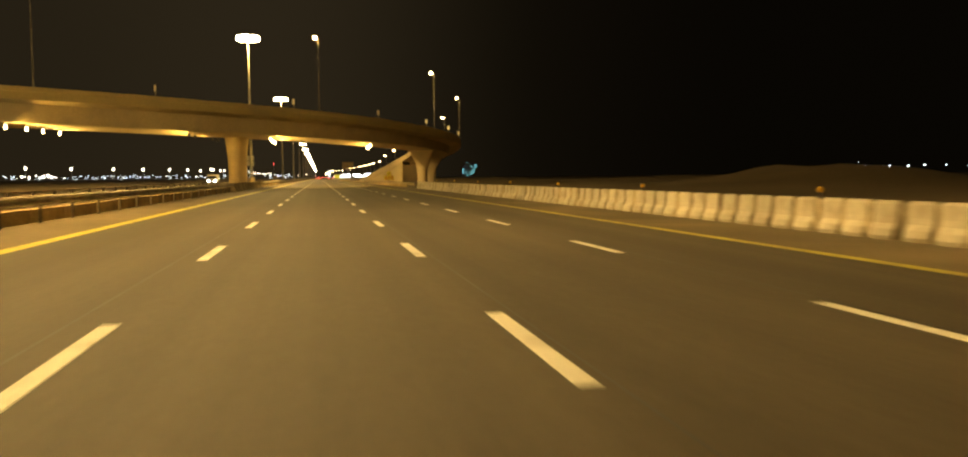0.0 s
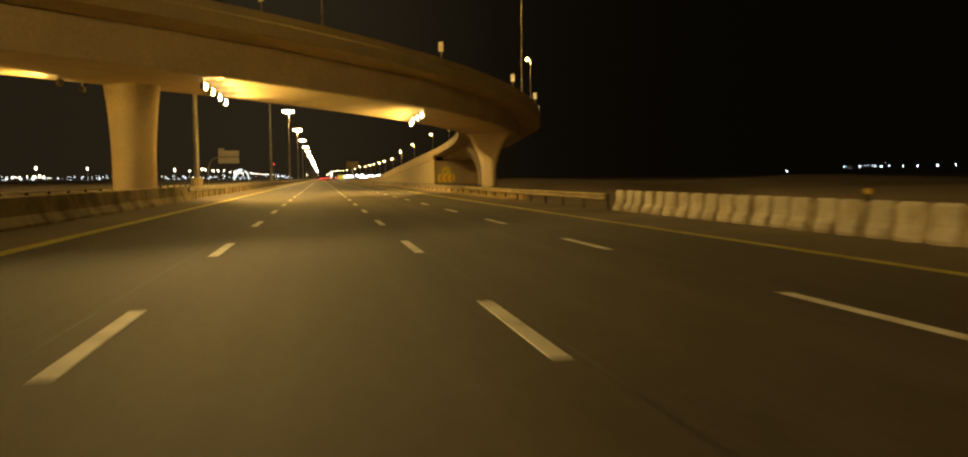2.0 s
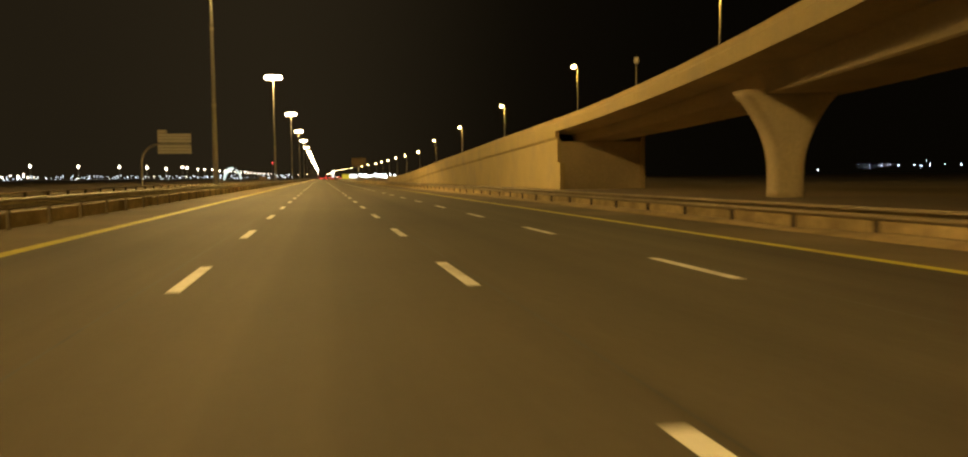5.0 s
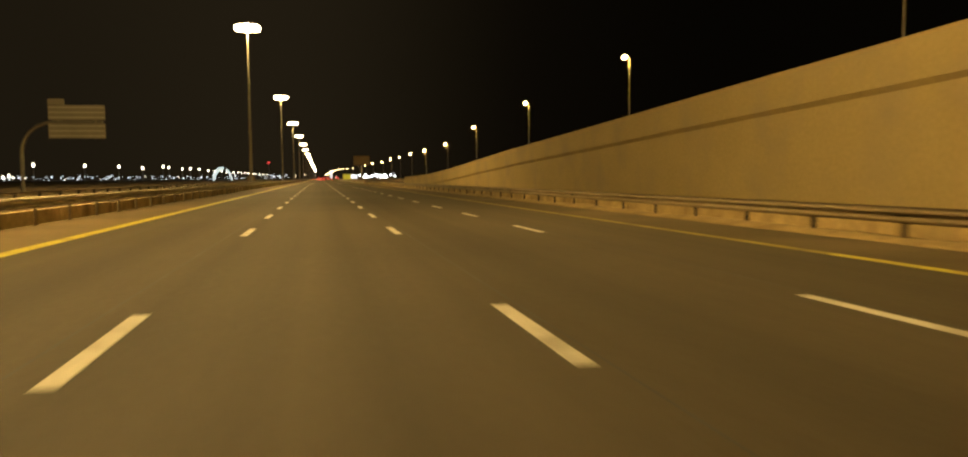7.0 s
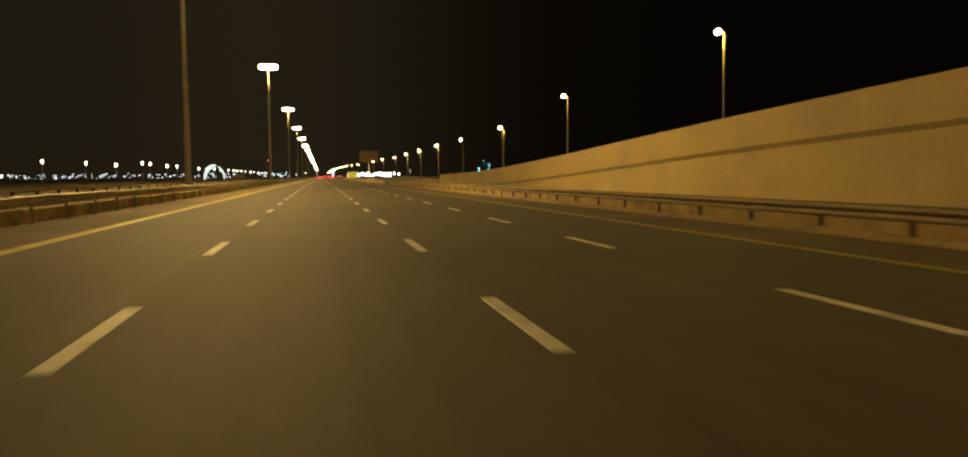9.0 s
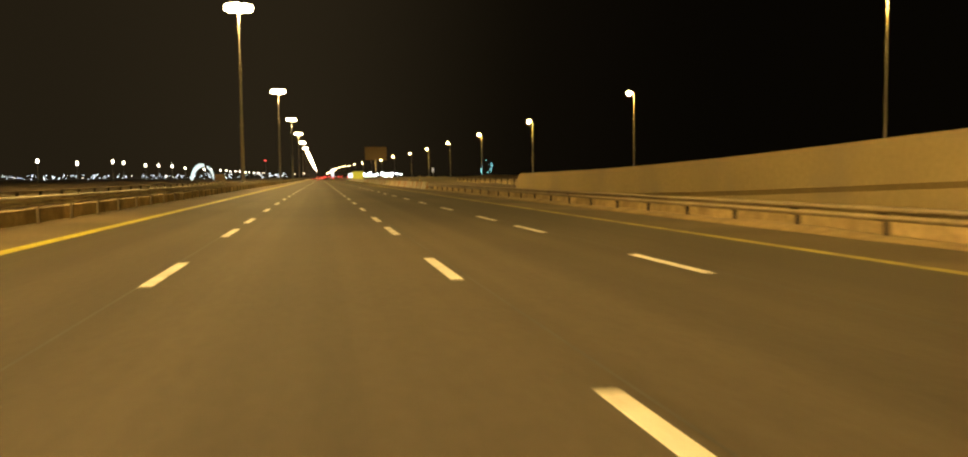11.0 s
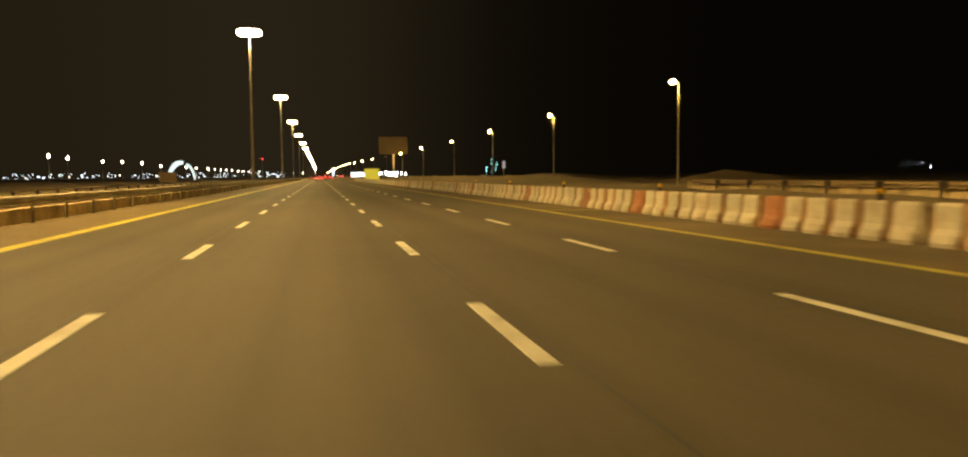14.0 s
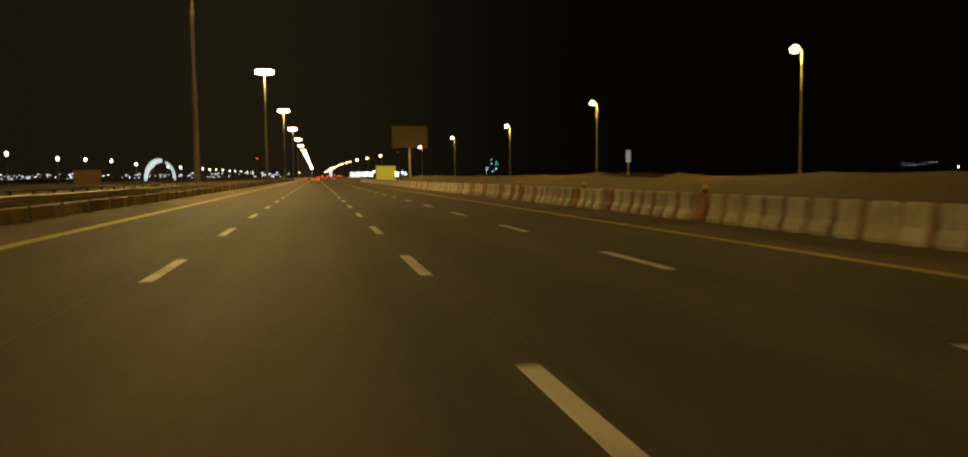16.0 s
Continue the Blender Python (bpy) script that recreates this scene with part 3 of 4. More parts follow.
for x, y in ((-2.05, 127.0), (-1.98, 130.0), (-1.95, 133.5), (-1.92, 136.9)):
    underlight(x, y, 1)
for x, y in ((14.0, 147.7), (13.95, 150.9), (13.9, 154.2), (14.2, 158.8)):
    underlight(x, y, -1)
for x, y in ((-11.7, 116.4), (-11.5, 120.4), (-9.9, 126.2), (-9.6, 129.7)):
    underlight(x, y, -1, 0.06)
for x, y in ((-29.8, 103.9), (-28.7, 107.4), (-28.2, 111.7), (-27.3, 115.2)):
    underlight(x, y, 1)


# ---- rails and barriers ----
def rail_mesh(length):
    prof = [(0.0, 0.0), (0.075, 0.045), (0.08, 0.08), (0.0, 0.135), (0.0, 0.175), (0.08, 0.23), (0.075, 0.265), (0.0, 0.31)]
    t = 0.012
    ring = [(u, v) for u, v in prof] + [(u - t, v) for u, v in prof[::-1]]
    return sweep("beam", [[(u, y, v) for u, v in ring] for y in (0.0, length)], STEEL)


def guardrail(name, x, y0, y1, face, label, gap=3.4, height=0.72, base=None, metal=None, leg=None, block=False):
    g = thing(name, label, "guardrail", (x, y0, gz(x) if base is None else base), kind="structure")
    n = int((y1 - y0) / gap)
    beam = rail_mesh(gap + 0.04)
    beam.materials[0] = metal or STEEL
    bm = box(bmesh.new(), -0.11, 0, height / 2 - 0.1, 0.06, 0.15, height + 0.16)
    box(bm, -0.045, 0, height - 0.17, 0.075, 0.46 if block else 0.13, 0.30, 0.015)
    post = bpy.data.meshes.new("post")
    bm.to_mesh(post)
    bm.free()
    post.materials.append(leg or RUST)
    knock = random.Random(int(10 * abs(x) + y0))
    for k in range(n):
        b = part("beam", beam, None, g)
        b.matrix_basis = Matrix.Translation((0, k * gap, height - 0.31)) @ Matrix.Diagonal((face, 1, 1, 1))
        p = part("post", post, None, g)
        p.matrix_basis = pose(knock.uniform(-0.012, 0.012), k * gap + knock.uniform(-0.05, 0.05), 0, knock.uniform(-1.6, 1.6), knock.uniform(-0.5, 0.5), 0) @ Matrix.Diagonal((face, 1, 1, 1))
    return g


def kerb_wall(name, x, y0, y1, material, label, height=0.40, lean=0.0, base=None):
    """A low wall of concrete blocks behind a guardrail, with a foot that slopes towards the road."""
    w = thing(name, label, "low wall", (x, y0, gz(x) if base is None else base), kind="structure")
    gap = 3.4
    ring = [(0.14, -0.1), (0.14, height - 0.02), (0.12, height), (-0.11, height), (-0.14, height - 0.03), (-0.14 - lean, 0.05), (-0.16 - lean, -0.1)]
    block = sweep("block", [[(u, y, v) for u, v in ring] for y in (0.025, gap - 0.025)], material)
    knock = random.Random(int(10 * abs(x) + y0))
    for k in range(int((y1 - y0) / gap)):
        part("block", block, None, w).matrix_basis = pose(knock.uniform(-0.02, 0.02), k * gap, knock.uniform(-0.018, 0.012), 0, knock.uniform(-1.0, 1.0), knock.uniform(-0.25, 0.25))
    return w


def drift(wall, x0, x1, top, length, material, seed):
    """Sand blown against a low wall, round the feet of the guardrail's posts."""
    r, rings = random.Random(seed), []
    for k in range(int(length / 1.2) + 1):
        y = k * length / int(length / 1.2)
        h = top * (0.85 + 0.3 * math.sin(y * 0.11) * math.sin(y * 0.37 + seed)) + r.uniform(-0.02, 0.02)
        f = x0 + r.uniform(-0.06, 0.06)
        rings.append([(x1, y, -0.1), (x1, y, h), (x1 + (f - x1) * 0.3, y, h * 0.80), (x1 + (f - x1) * 0.65, y, h * 0.42), (f, y, 0.012), (f, y, -0.1)])
    part("sand_drift", sweep("sand_drift", rings, material, smooth=True), None, wall, "sand blown against the wall")


right_wall = kerb_wall("low_wall_right", 17.90, 126.0, 480.0, KERB, "dusty low wall of concrete blocks behind the guardrail", 0.55, 0.04)
drift(right_wall, -1.32, -0.72, 0.15, 353.6, DRIFT, 2)
kerb_wall("low_wall_left", -3.75, -40.0, 86.0, KERB, "stained kerb of low concrete blocks behind the guardrail", 0.44)
kerb_wall("low_wall_left", -3.75, 128.6, 880.0, KERB_DARK, "stained kerb of low concrete blocks behind the guardrail", 0.44)
for y0, y1 in ((-40.0, 86.0), (128.6, 878.0)):
    guardrail("guardrail", -3.25, y0, y1, 1, "dusty galvanised guardrail along the median", height=0.86, metal=STEEL_LIT, leg=POST_BROWN)
# solid wall in front of the median pier
guard = thing("median_wall", "dusty concrete median wall with a sloped foot before the pier", "barrier wall", (-3.45, 86.2, gz(-3.45)), kind="structure")
ring = [(0.34, -0.1), (0.34, 0.08), (0.18, 0.34), (0.12, 0.84), (0.09, 0.87), (-0.22, 0.87), (-0.25, 0.84), (-0.25, -0.1)]
segment = sweep("segment", [[(u, y, v) for u, v in ring] for y in (0.02, 4.66)], KERB_DARK)
for k in range(9):
    part("segment", segment, None, guard).location = (0, 4.68 * k, 0)
guardrail("guardrail", -8.9, -40.0, 878.0, -1, "dusty galvanised guardrail along the oncoming carriageway", metal=STEEL_LIT)
guardrail("guardrail", 17.0, 107.9, 480.0, -1, "weathered guardrail with blocked-out posts along the right shoulder", metal=STEEL_WORN, block=True)


def barrier_mesh(name, material, joint=None):
    """A moulded road barrier, about a metre long, with a waisted top and a bulging foot."""
    prof = [(0.30, 0.0), (0.31, 0.09), (0.25, 0.24), (0.15, 0.36), (0.125, 0.50), (0.115, 0.80), (0.085, 0.86)]
    rings = []
    for y, foot, body in ((-0.53, 0.42, 0.50), (-0.42, 0.46, 0.54), (-0.37, 0.74, 0.82), (-0.29, 0.95, 0.98), (-0.12, 1.06, 1.05), (0.12, 1.06, 1.05), (0.29, 0.95, 0.98), (0.37, 0.74, 0.82), (0.42, 0.46, 0.54), (0.53, 0.42, 0.50)):
        top = 0.86 if body > 0.6 else 0.80
        left = [(-u * (foot if v < 0.3 else body), y, min(v, top)) for u, v in prof]
        rings.append(left + [(-a, b, c) for a, b, c in left[::-1]])
    block = sweep(name, rings, material)
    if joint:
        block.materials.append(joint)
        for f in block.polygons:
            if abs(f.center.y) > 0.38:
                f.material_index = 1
    return block


# the white units' end recesses are coloured darker in place of shade
white_block, red_block = barrier_mesh("road_barrier", PLASTIC_WHITE, JOINT_SHADE), barrier_mesh("road_barrier", PLASTIC_RED)
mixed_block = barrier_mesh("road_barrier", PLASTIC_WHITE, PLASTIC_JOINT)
pick = random.Random(5)
UNIT = 1.06


def barrier_row(x, y0, y1, red_share, group, reds=(), mixed=0.0):
    y = y0 + UNIT / 2
    while y < y1:
        red = any(abs(y - r) < UNIT / 2 for r in reds) if reds and y < 575 else pick.random() < red_share
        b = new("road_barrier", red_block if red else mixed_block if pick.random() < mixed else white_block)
        b.matrix_basis = pose(x + pick.uniform(-0.05, 0.05), y, gz(x) + 0.002, 0, 0, pick.uniform(-2.5, 2.5))
        tagged(b, "dusty red moulded road barrier standing in a row" if red else "dusty white moulded road barrier standing in a row", "road barrier", group)
        y += UNIT


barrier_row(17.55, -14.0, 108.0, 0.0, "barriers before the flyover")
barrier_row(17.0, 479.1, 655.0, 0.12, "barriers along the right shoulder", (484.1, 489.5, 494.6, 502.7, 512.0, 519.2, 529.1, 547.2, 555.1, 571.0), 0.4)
vs, fs = [], []
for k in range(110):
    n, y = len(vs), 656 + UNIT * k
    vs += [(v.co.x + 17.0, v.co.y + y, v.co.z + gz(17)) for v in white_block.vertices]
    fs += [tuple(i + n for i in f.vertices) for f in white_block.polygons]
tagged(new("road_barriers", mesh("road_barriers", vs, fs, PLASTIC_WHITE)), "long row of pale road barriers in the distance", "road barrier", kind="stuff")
kerb_wall("bank_wall", 29.78, 484.75, 537.0, KERB_DARK, "stained low wall behind the guardrail on the bank", 0.66, base=0.20)
guardrail("guardrail", 29.5, 484.75, 537.0, 1, "dusty guardrail on the bank beside the ramp's end", gap=3.85, height=0.74, base=0.22, metal=STEEL_WORN, block=True)


def beacon(x, y):
    m = thing("warning_lamp", "small yellow warning lamp on top of a barrier", "warning lamp", (x, y, gz(x) + 0.855), "warning lamps on the barriers")
    part("base", bar(0.09, 0.08, 0.17, 0.01, (0, 0, 0.07)), DARK, m)
    bm = tube(bmesh.new(), (0, -0.04, 0.21), (0, 0.04, 0.21), 0.075, 0.075, 16)
    part("lens", bm, AMBER, m, "yellow plastic lens")


for y in (8, 20, 32, 44, 55.5, 67, 79, 91):
    beacon(17.55, y)
for k in range(14):
    beacon(17.0, 486.7 + 12.0 * k)


# ---- signs ----
gore = thing("hazard_sign", "red and yellow chevron board with a round yellow sign above", "road sign", (18.25, 163.0, gz(19) - 0.03))
part("post", bar(0.12, 0.09, 2.5, 0.01, (0, 0.09, 1.25)), STEEL, gore)
part("board", bar(1.86, 0.06, 0.80, 0.01, (0, 0, 1.42)), SIGN_YELLOW, gore, "yellow board")
for k in range(3):
    x = -0.76 + 0.58 * k
    vs = [(x, -0.036, 1.42), (x + 0.26, -0.036, 1.78), (x + 0.48, -0.036, 1.78), (x + 0.22, -0.036, 1.42), (x + 0.48, -0.036, 1.06), (x + 0.26, -0.036, 1.06)]
    part("chevron", mesh("chevron", vs, [(0, 1, 2, 3), (0, 3, 4, 5)], SIGN_RED), None, gore, "red chevron")
bm = tube(bmesh.new(), (0, 0.03, 2.22), (0, -0.03, 2.22), 0.46, 0.46, 32)
part("disc", bm, SIGN_YELLOW, gore, "round yellow plate")
arrow = [(-0.26, -0.24), (-0.04, -0.21), (-0.10, -0.145), (0.27, 0.20), (0.22, 0.26), (-0.155, -0.09), (-0.22, -0.03)]
vs = [(x, d, 2.22 + z) for d in (-0.045, -0.032) for x, z in arrow]
n = len(arrow)
part("symbol", mesh("symbol", vs, [tuple(range(n)), tuple(reversed(range(n, 2 * n)))] + [(i, i + n, (i + 1) % n + n, (i + 1) % n) for i in range(n)], DARK), None, gore, "dark slanting arrow")

sign = thing("overhead_sign", "back of a direction sign on a curved steel arm", "road sign", (-24.75, 361, gz(-24)))
for z in (9.72, 7.42):
    panel = part("panel", bar(6.6, 0.10, 1.86, 0.02, (0, 0, z)), SIGN_BACK, sign)
    for dz in (-0.62, 0.0, 0.62):
        part("rail", bar(6.5, 0.07, 0.12, 0.01, (0, -0.085, z + dz)), SIGN_WHITE, panel, "pale aluminium rail")
part("panel", bar(1.9, 0.10, 0.72, 0.02, (-2.35, 0, 11.05)), SIGN_BACK, sign)
for x in (-2.2, 2.2):
    part("stiffener", bar(0.14, 0.10, 4.3, 0, (x, 0.11, 8.6)), STEEL, sign)
bm = bmesh.new()
pts = [(-6.6, 0.3, 0), (-6.6, 0.3, 4.7)] + [(-6.6 + 3.8 * (1 - math.cos(a)), 0.3, 4.7 + 3.8 * math.sin(a)) for a in (0.25, 0.5, 0.75, 1.0, 1.3, math.pi / 2)] + [(3.0, 0.3, 8.5)]
for a, b in zip(pts, pts[1:]):
    tube(bm, a, b, 0.25, 0.24, 12)
part("arm", bm, POLE_STEEL, sign, "curved steel arm")

board = thing("billboard", "large unlit brown board on a steel post", "billboard", (31.4, 784, ground_z(31, 784)))
part("panel", bar(10.2, 0.3, 6.2, 0.03, (0, 0, 11.6)), BOARD_BROWN, board)
part("post", bar(0.5, 0.5, 9.0, 0.03, (0, 0.4, 4.5)), POLE_STEEL, board)

yb = thing("yellow_board", "bright yellow board standing at the roadside", "sign board", (20.6, 736, gz(20)))
part("panel", bar(4.4, 0.15, 3.3, 0.02, (0, 0, 2.2)), LIT_YELLOW, yb)
for x in (-1.6, 1.6):
    part("post", bar(0.14, 0.14, 3.0, 0, (x, 0.15, 1.5)), STEEL, yb)

cabin = thing("site_board", "plain brown board standing beyond the oncoming carriageway", "sign board", (-28.5, 681, gz(-28.5)))
part("panel", bar(3.9, 0.12, 2.1, 0.02, (0, 0, 1.55)), SITE_BROWN, cabin)
for x in (-1.4, 1.4):
    part("post", bar(0.12, 0.12, 1.9, 0, (x, 0.12, 0.9)), STEEL, cabin)

station = thing("roadside_screen", "bright white lit screens beside the distant road", "lit screen", (49, 1440, -0.4))
for x, w, h in ((-6.0, 5.0, 6.0), (0.2, 5.6, 6.6), (6.2, 4.6, 6.2)):
    part("panel", bar(w, 0.4, h, 0.1, (x, 0, h / 2)), PANEL_GLOW, station)
pylon = thing("lit_pylon", "tall bluish white lit pylon beside the distant road", "lit sign", (28, 1900, -0.4))
part("panel", bar(3.6, 1.0, 14.0, 0.3, (0, 0, 9.5)), PYLON_GLOW, pylon)
part("stem", bar(1.2, 0.8, 3.0, 0.1, (0, 0, 1.4)), POLE_STEEL, pylon)

post_sign = thing("lit_post_sign", "narrow bluish lit sign on a post beyond the bank", "lit sign", (38.2, 632, ground_z(38.2, 632)))
part("post", bar(0.10, 0.10, 2.4, 0, (0, 0.06, 1.2)), POLE_STEEL, post_sign)
part("panel", bar(0.50, 0.08, 1.3, 0.02, (0, 0, 2.75)), BLUE_PANEL, post_sign)

# small plates on the parapets
for s, u in ((-169, W - 0.15), (-149, W - 0.15), (-129.5, W - 0.15), (-110.5, W - 0.15), (-93, W - 0.15), (-76, W - 0.15), (-27, 0.15)):
    p, h = spot(s, u, 0.0)
    up = 1.2 if u < 1 else 0.0
    m = thing("parapet_plate", "small pale plate on a short post on the parapet", "sign plate", p, "plates on the parapet", turn=math.degrees(h - math.pi / 2))
    part("post", bar(0.06, 0.06, 0.7 + up, 0, (0, 0, 0.33 + up / 2)), STEEL, m)
    part("plate", bar(0.36 if up else 0.45, 0.05, 0.55 if up else 0.8, 0.01, (0, -0.05, 1.0 + up)), SIGN_WHITE, m)


# ---- vehicles ----
def car(place, paint, label, turn=0.0):
    c = thing("car", label, "car", place, "cars ahead", turn=turn)
    prof = [(-2.2, 0.35), (-2.22, 0.75), (-2.0, 0.98), (-1.75, 1.02), (-1.15, 1.42), (0.45, 1.45), (1.15, 1.0), (2.05, 0.88), (2.2, 0.65), (2.2, 0.35)]
    rings = [[(x, y, z if abs(x) < 0.9 else z * 0.97) for y, z in prof] for x in (-0.9, -0.84, 0.84, 0.9)]
    part("body", sweep("body", rings, paint), None, c)
    vs = [(-0.7, -1.80, 1.04), (0.7, -1.80, 1.04), (0.62, -1.22, 1.40), (-0.62, -1.22, 1.40)]
    part("rear_window", mesh("rear_window", [(x, y - 0.02, z + 0.02) for x, y, z in vs], [(0, 1, 2, 3)], CAR_GLASS), None, c)
    for x in (-0.68, 0.68):
        part("tail_light", bar(0.36, 0.06, 0.17, 0.02, (x, -2.22, 0.84)), TAIL_GLOW, c, "lit red tail light")
    part("number_plate", bar(0.5, 0.02, 0.12, 0, (0, -2.235, 0.6)), SIGN_WHITE, c)
    for x in (-0.82, 0.82):
        for y in (-1.35, 1.38):
            bm = tube(bmesh.new(), (x - 0.1, y, 0.32), (x + 0.1, y, 0.32), 0.32, 0.32, 16)
            part("wheel", bm, RUBBER, c)
    return c


for x, y, paint, label in ((4.9, 745, CAR_WHITE, "white saloon car with lit tail lights"), (4.8, 842, CAR_SILVER, "silver saloon car with lit tail lights"), (8.5, 880, CAR_RED, "dark red saloon car with lit tail lights"),
                           (4.8, 930, CAR_WHITE, "white saloon car with lit tail lights in the middle"), (12.1, 905, CAR_SILVER, "silver saloon car with lit tail lights"), (1.2, 960, CAR_SILVER, "silver saloon car far ahead with lit tail lights")):
    car((x, y, gz(x)), paint, label)

truck = thing("truck", "small pale box truck with bright headlights beyond the median", "truck", (-16.4, 179.5, gz(-16.4)), turn=182)
prof = [(1.15, 0.38), (1.15, 1.80), (1.30, 1.86), (2.05, 1.84), (2.55, 1.22), (2.95, 1.10), (3.05, 0.85), (3.05, 0.38)]
part("cab", sweep("cab", [[(x, y, z * (1.0 if abs(x) < 0.9 else 0.975)) for y, z in prof] for x in (-0.92, -0.85, 0.85, 0.92)], CAR_GREY), None, truck)
part("cargo_box", bar(2.0, 4.2, 1.50, 0.03, (0, -1.05, 1.28)), CARGO, truck, "pale cargo box")
part("chassis", bar(0.9, 5.6, 0.22, 0.02, (0, 0.0, 0.42)), DARK, truck)
vs = [(-0.78, 2.12, 1.78), (0.78, 2.12, 1.78), (0.82, 2.52, 1.27), (-0.82, 2.52, 1.27)]
part("windscreen", mesh("windscreen", [(x, y + 0.02, z + 0.02) for x, y, z in vs], [(0, 3, 2, 1)], CAR_GLASS), None, truck)
part("bumper", bar(1.86, 0.16, 0.26, 0.05, (0, 3.06, 0.48)), DARK, truck)
for x in (-0.68, 0.68):
    part("headlight", bar(0.36, 0.12, 0.26, 0.05, (x, 3.04, 0.78)), HEAD_GLOW, truck, "bright white headlight")
    for y in (-2.1, 2.2):
        part("wheel", tube(bmesh.new(), (x * 1.28 - 0.11, y, 0.36), (x * 1.28 + 0.11, y, 0.36), 0.36, 0.36, 18), RUBBER, truck)


# ---- distance ----
def far_lamp(x, y, z):
    m = thing("street_lamp", "distant street lamp glowing warm white", "street lamp", (x, y, -0.3), "distant street lamps")
    part("pole", tube(bmesh.new(), (0, 0, 0), (0, 0, z), 0.14, 0.08, 8), POLE_STEEL, m)
    bm = bmesh.new()
    bmesh.ops.create_icosphere(bm, subdivisions=2, radius=0.50, matrix=Matrix.Translation((0, 0, z)) @ Matrix.Diagonal((1, 1, 1.7, 1)))
    part("lens", bm, FAR_WARM, m, "glowing warm white lens")


# a road that runs up from the left and then parallel to the highway
for x, y in ((-194, 458), (-180, 500), (-166, 541), (-152, 583), (-137, 630), (-125, 669), (-112, 705), (-103, 738), (-97, 770)):
    far_lamp(x, y, 8.9 + pick.uniform(-0.3, 0.3))
for y in (823, 851, 906, 949, 993, 1052, 1105, 1150, 1215, 1290, 1335, 1390, 1440, 1500, 1570, 1650, 1730, 1830, 1950):
    far_lamp(-95 + pick.uniform(-1.0, 1.0), y, 10.0 + pick.uniform(-0.5, 0.5))

arch = thing("lit_arch", "large white arch lit along its edge", "arch", (-83, 1056, -0.3))
for first_k, last_k, thick in ((0, 13, 1.5), (15, 24, 0.75)):
    rings = []
    for k in range(first_k, last_k + 1):
        a = math.pi * k / 24
        r, w = 9.8, thick * (0.45 + 0.55 * math.sin(math.pi * (k - first_k + 1) / (last_k - first_k + 2)))
        ring = []
        for j in range(8):
            b = math.tau * j / 8
            q = r + w * math.cos(b)
            ring.append((-0.82 * q * math.cos(a), w * math.sin(b), 1.2 * q * math.sin(a)))
        rings.append(ring)
    part("arch_rib", sweep("arch_rib", rings, ARCH_GLOW, smooth=True), None, arch)


def town(name, label, material, spots, size, kind="stuff"):
    vs, fs = [], []
    for x, y, z in spots:
        n = len(vs)
        s = size * pick.uniform(0.6, 1.3)
        vs += [(x + a * s, y + b * s, z + c * s * 1.8) for a, b, c in ((1, 0, 0), (0, 1, 0), (-1, 0, 0), (0, -1, 0), (0, 0, 1), (0, 0, -1))]
        fs += [(n + i, n + (i + 1) % 4, n + 4) for i in range(4)] + [(n + (i + 1) % 4, n + i, n + 5) for i in range(4)]
    return tagged(new(name, mesh(name, vs, fs, material)), label, "town lights", kind=kind)


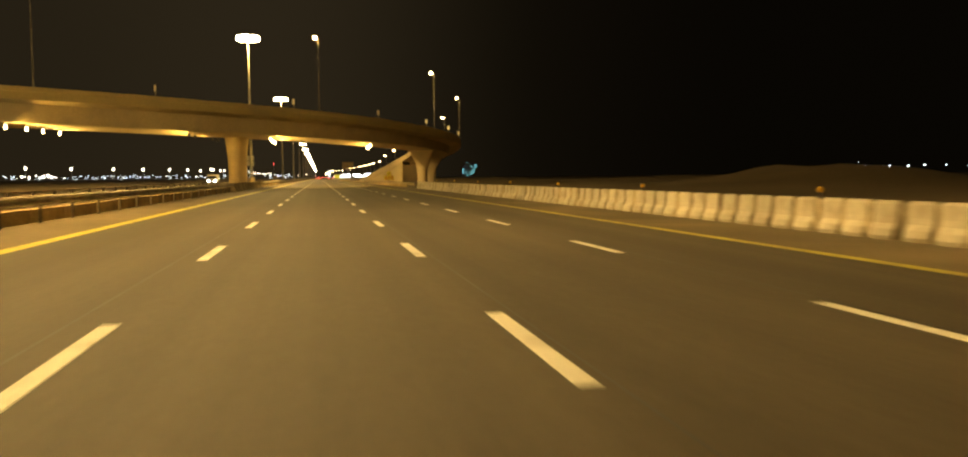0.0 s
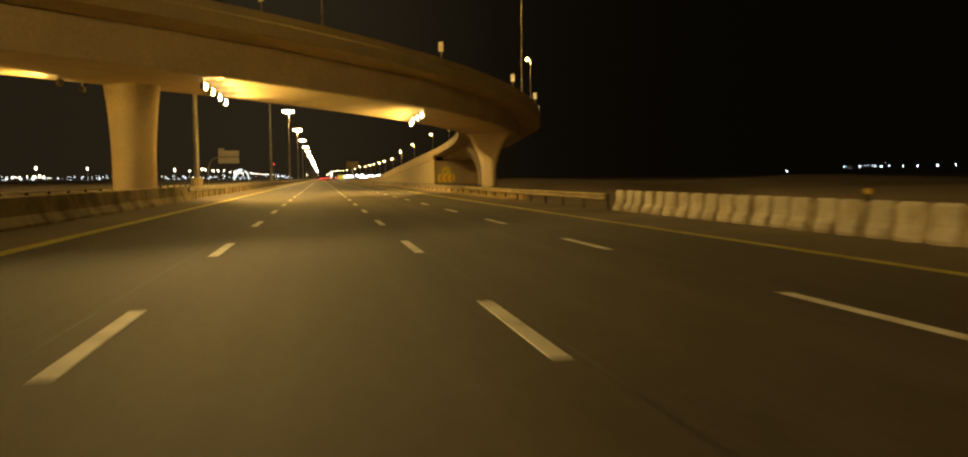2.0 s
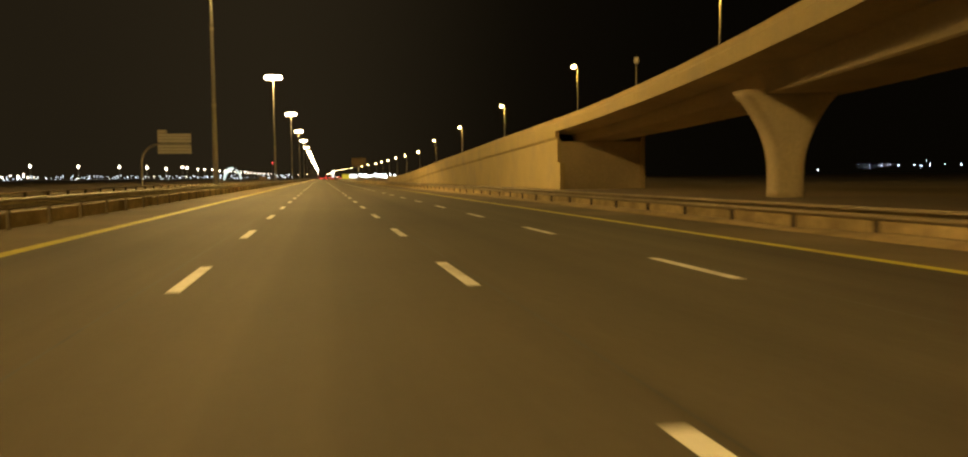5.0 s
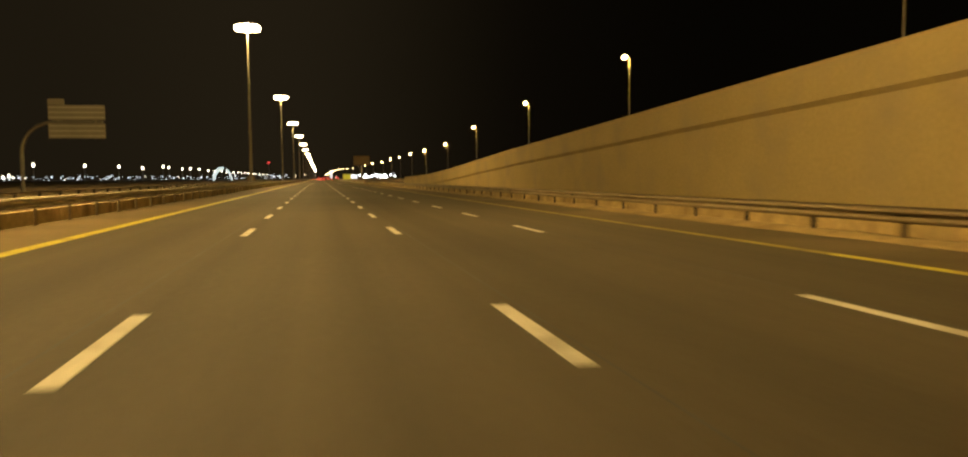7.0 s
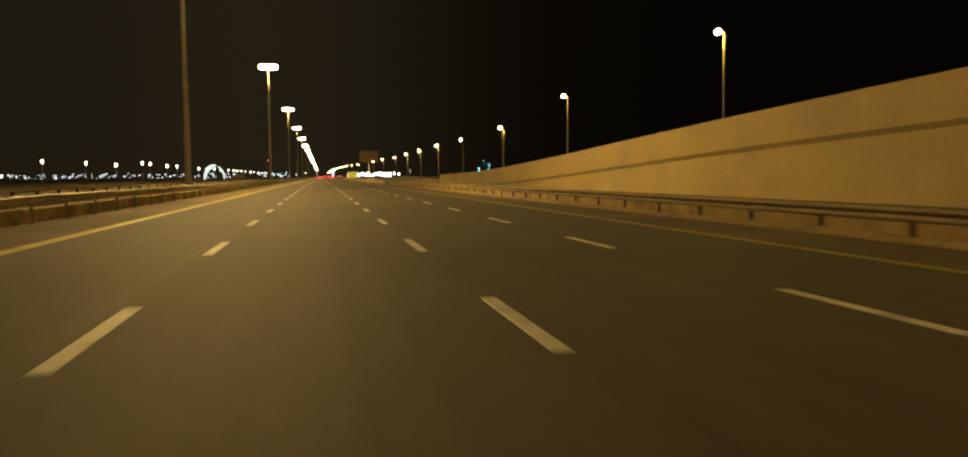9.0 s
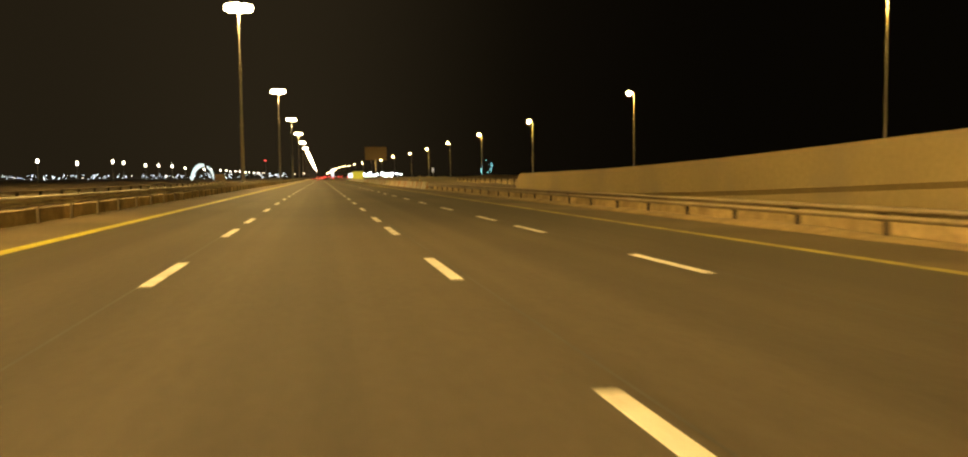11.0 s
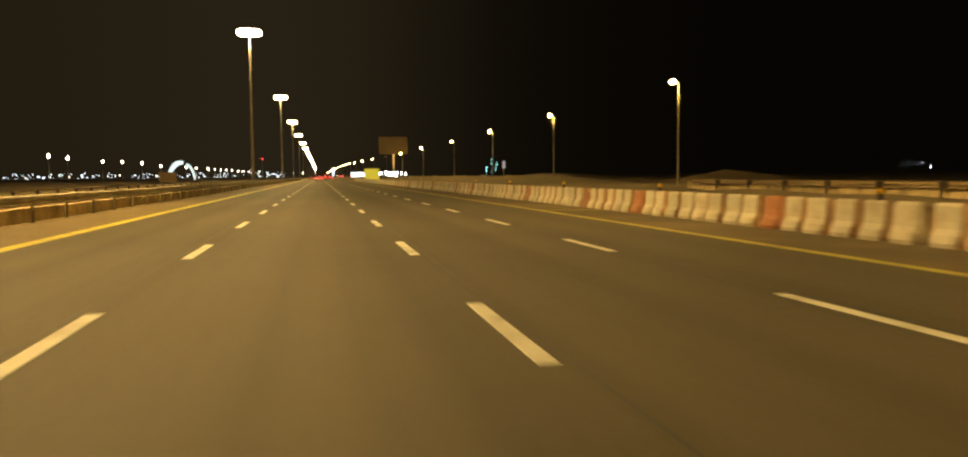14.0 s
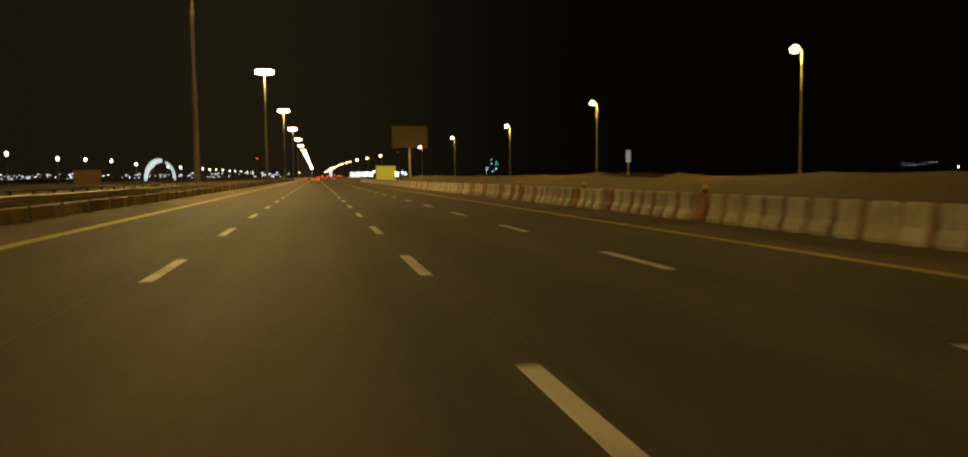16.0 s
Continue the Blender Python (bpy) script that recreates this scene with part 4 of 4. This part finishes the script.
def row_spots(a0, a1, dist, n, z0, z1, seed):
    """Lights of a far town between two bearings (degrees to the right of ahead)."""
    r, out = random.Random(seed), []
    for _ in range(n):
        a, d = radians(r.uniform(a0, a1)), dist * r.uniform(0.85, 1.15)
        out.append((5 + math.sin(a) * d, 300 + math.cos(a) * d, r.uniform(z0, z1)))
    return out


town("town_lights", "white lights of a distant town on the horizon", TOWN_WHITE, row_spots(-42, -2, 2300, 330, 2, 13, 1), 0.85)
town("town_lights", "warm lights of a distant town on the horizon", FAR_WARM, row_spots(-40, 3, 2000, 34, 4, 11, 2), 0.6)
spread = random.Random(3)
over = [(930, 1614, 8), (988, 1510, 15), (1012, 1496, 15), (1034, 1484, 15), (1042, 1476, 14), (1048, 1472, 22), (1054, 1470, 15), (1078, 1462, 15), (1100, 1450, 15), (1125, 1430, 15)]
over += [(1150 + 26 * k + spread.uniform(-8, 8), 1410 - 22 * k, 15 + spread.uniform(-2, 3)) for k in range(9)]
over += [(2700 + 26 * k + spread.uniform(-10, 10), 4000, 38 + spread.uniform(-8, 10)) for k in range(8)]
town("town_lights", "white lights of distant buildings over the desert", FAR_WHITE, over, 0.8)
town("town_lights", "warm lights of a distant yard on the horizon", FAR_WARM, [(-655, 2060, 9), (-640, 2060, 8), (-625, 2060, 11), (-612, 2065, 9), (-600, 2060, 12), (-592, 2060, 8)], 1.7)
town("town_lights", "cyan lights of a distant building", FAR_CYAN, row_spots(10.5, 11.5, 3600, 16, 8, 60, 4), 1.3)
town("town_lights", "white lights beside the distant road", FAR_WHITE, row_spots(1.9, 5.3, 1700, 40, 2, 8, 6), 1.15)
town("town_lights", "red lights of distant traffic and masts", FAR_RED, row_spots(-0.2, 2.2, 1300, 12, 0.6, 2.4, 7), 0.55)

tower = thing("radio_mast", "slim distant mast with a red lamp at its top", "mast", (-116, 2366, -0.4))
part("shaft", tube(bmesh.new(), (0, 0, 0), (0, 0, 41), 0.5, 0.2, 8), POLE_STEEL, tower)
bm = bmesh.new()
bmesh.ops.create_icosphere(bm, subdivisions=2, radius=1.1, matrix=Matrix.Translation((0, 0, 41.6)))
part("lamp", bm, FAR_RED, tower, "glowing red lamp")
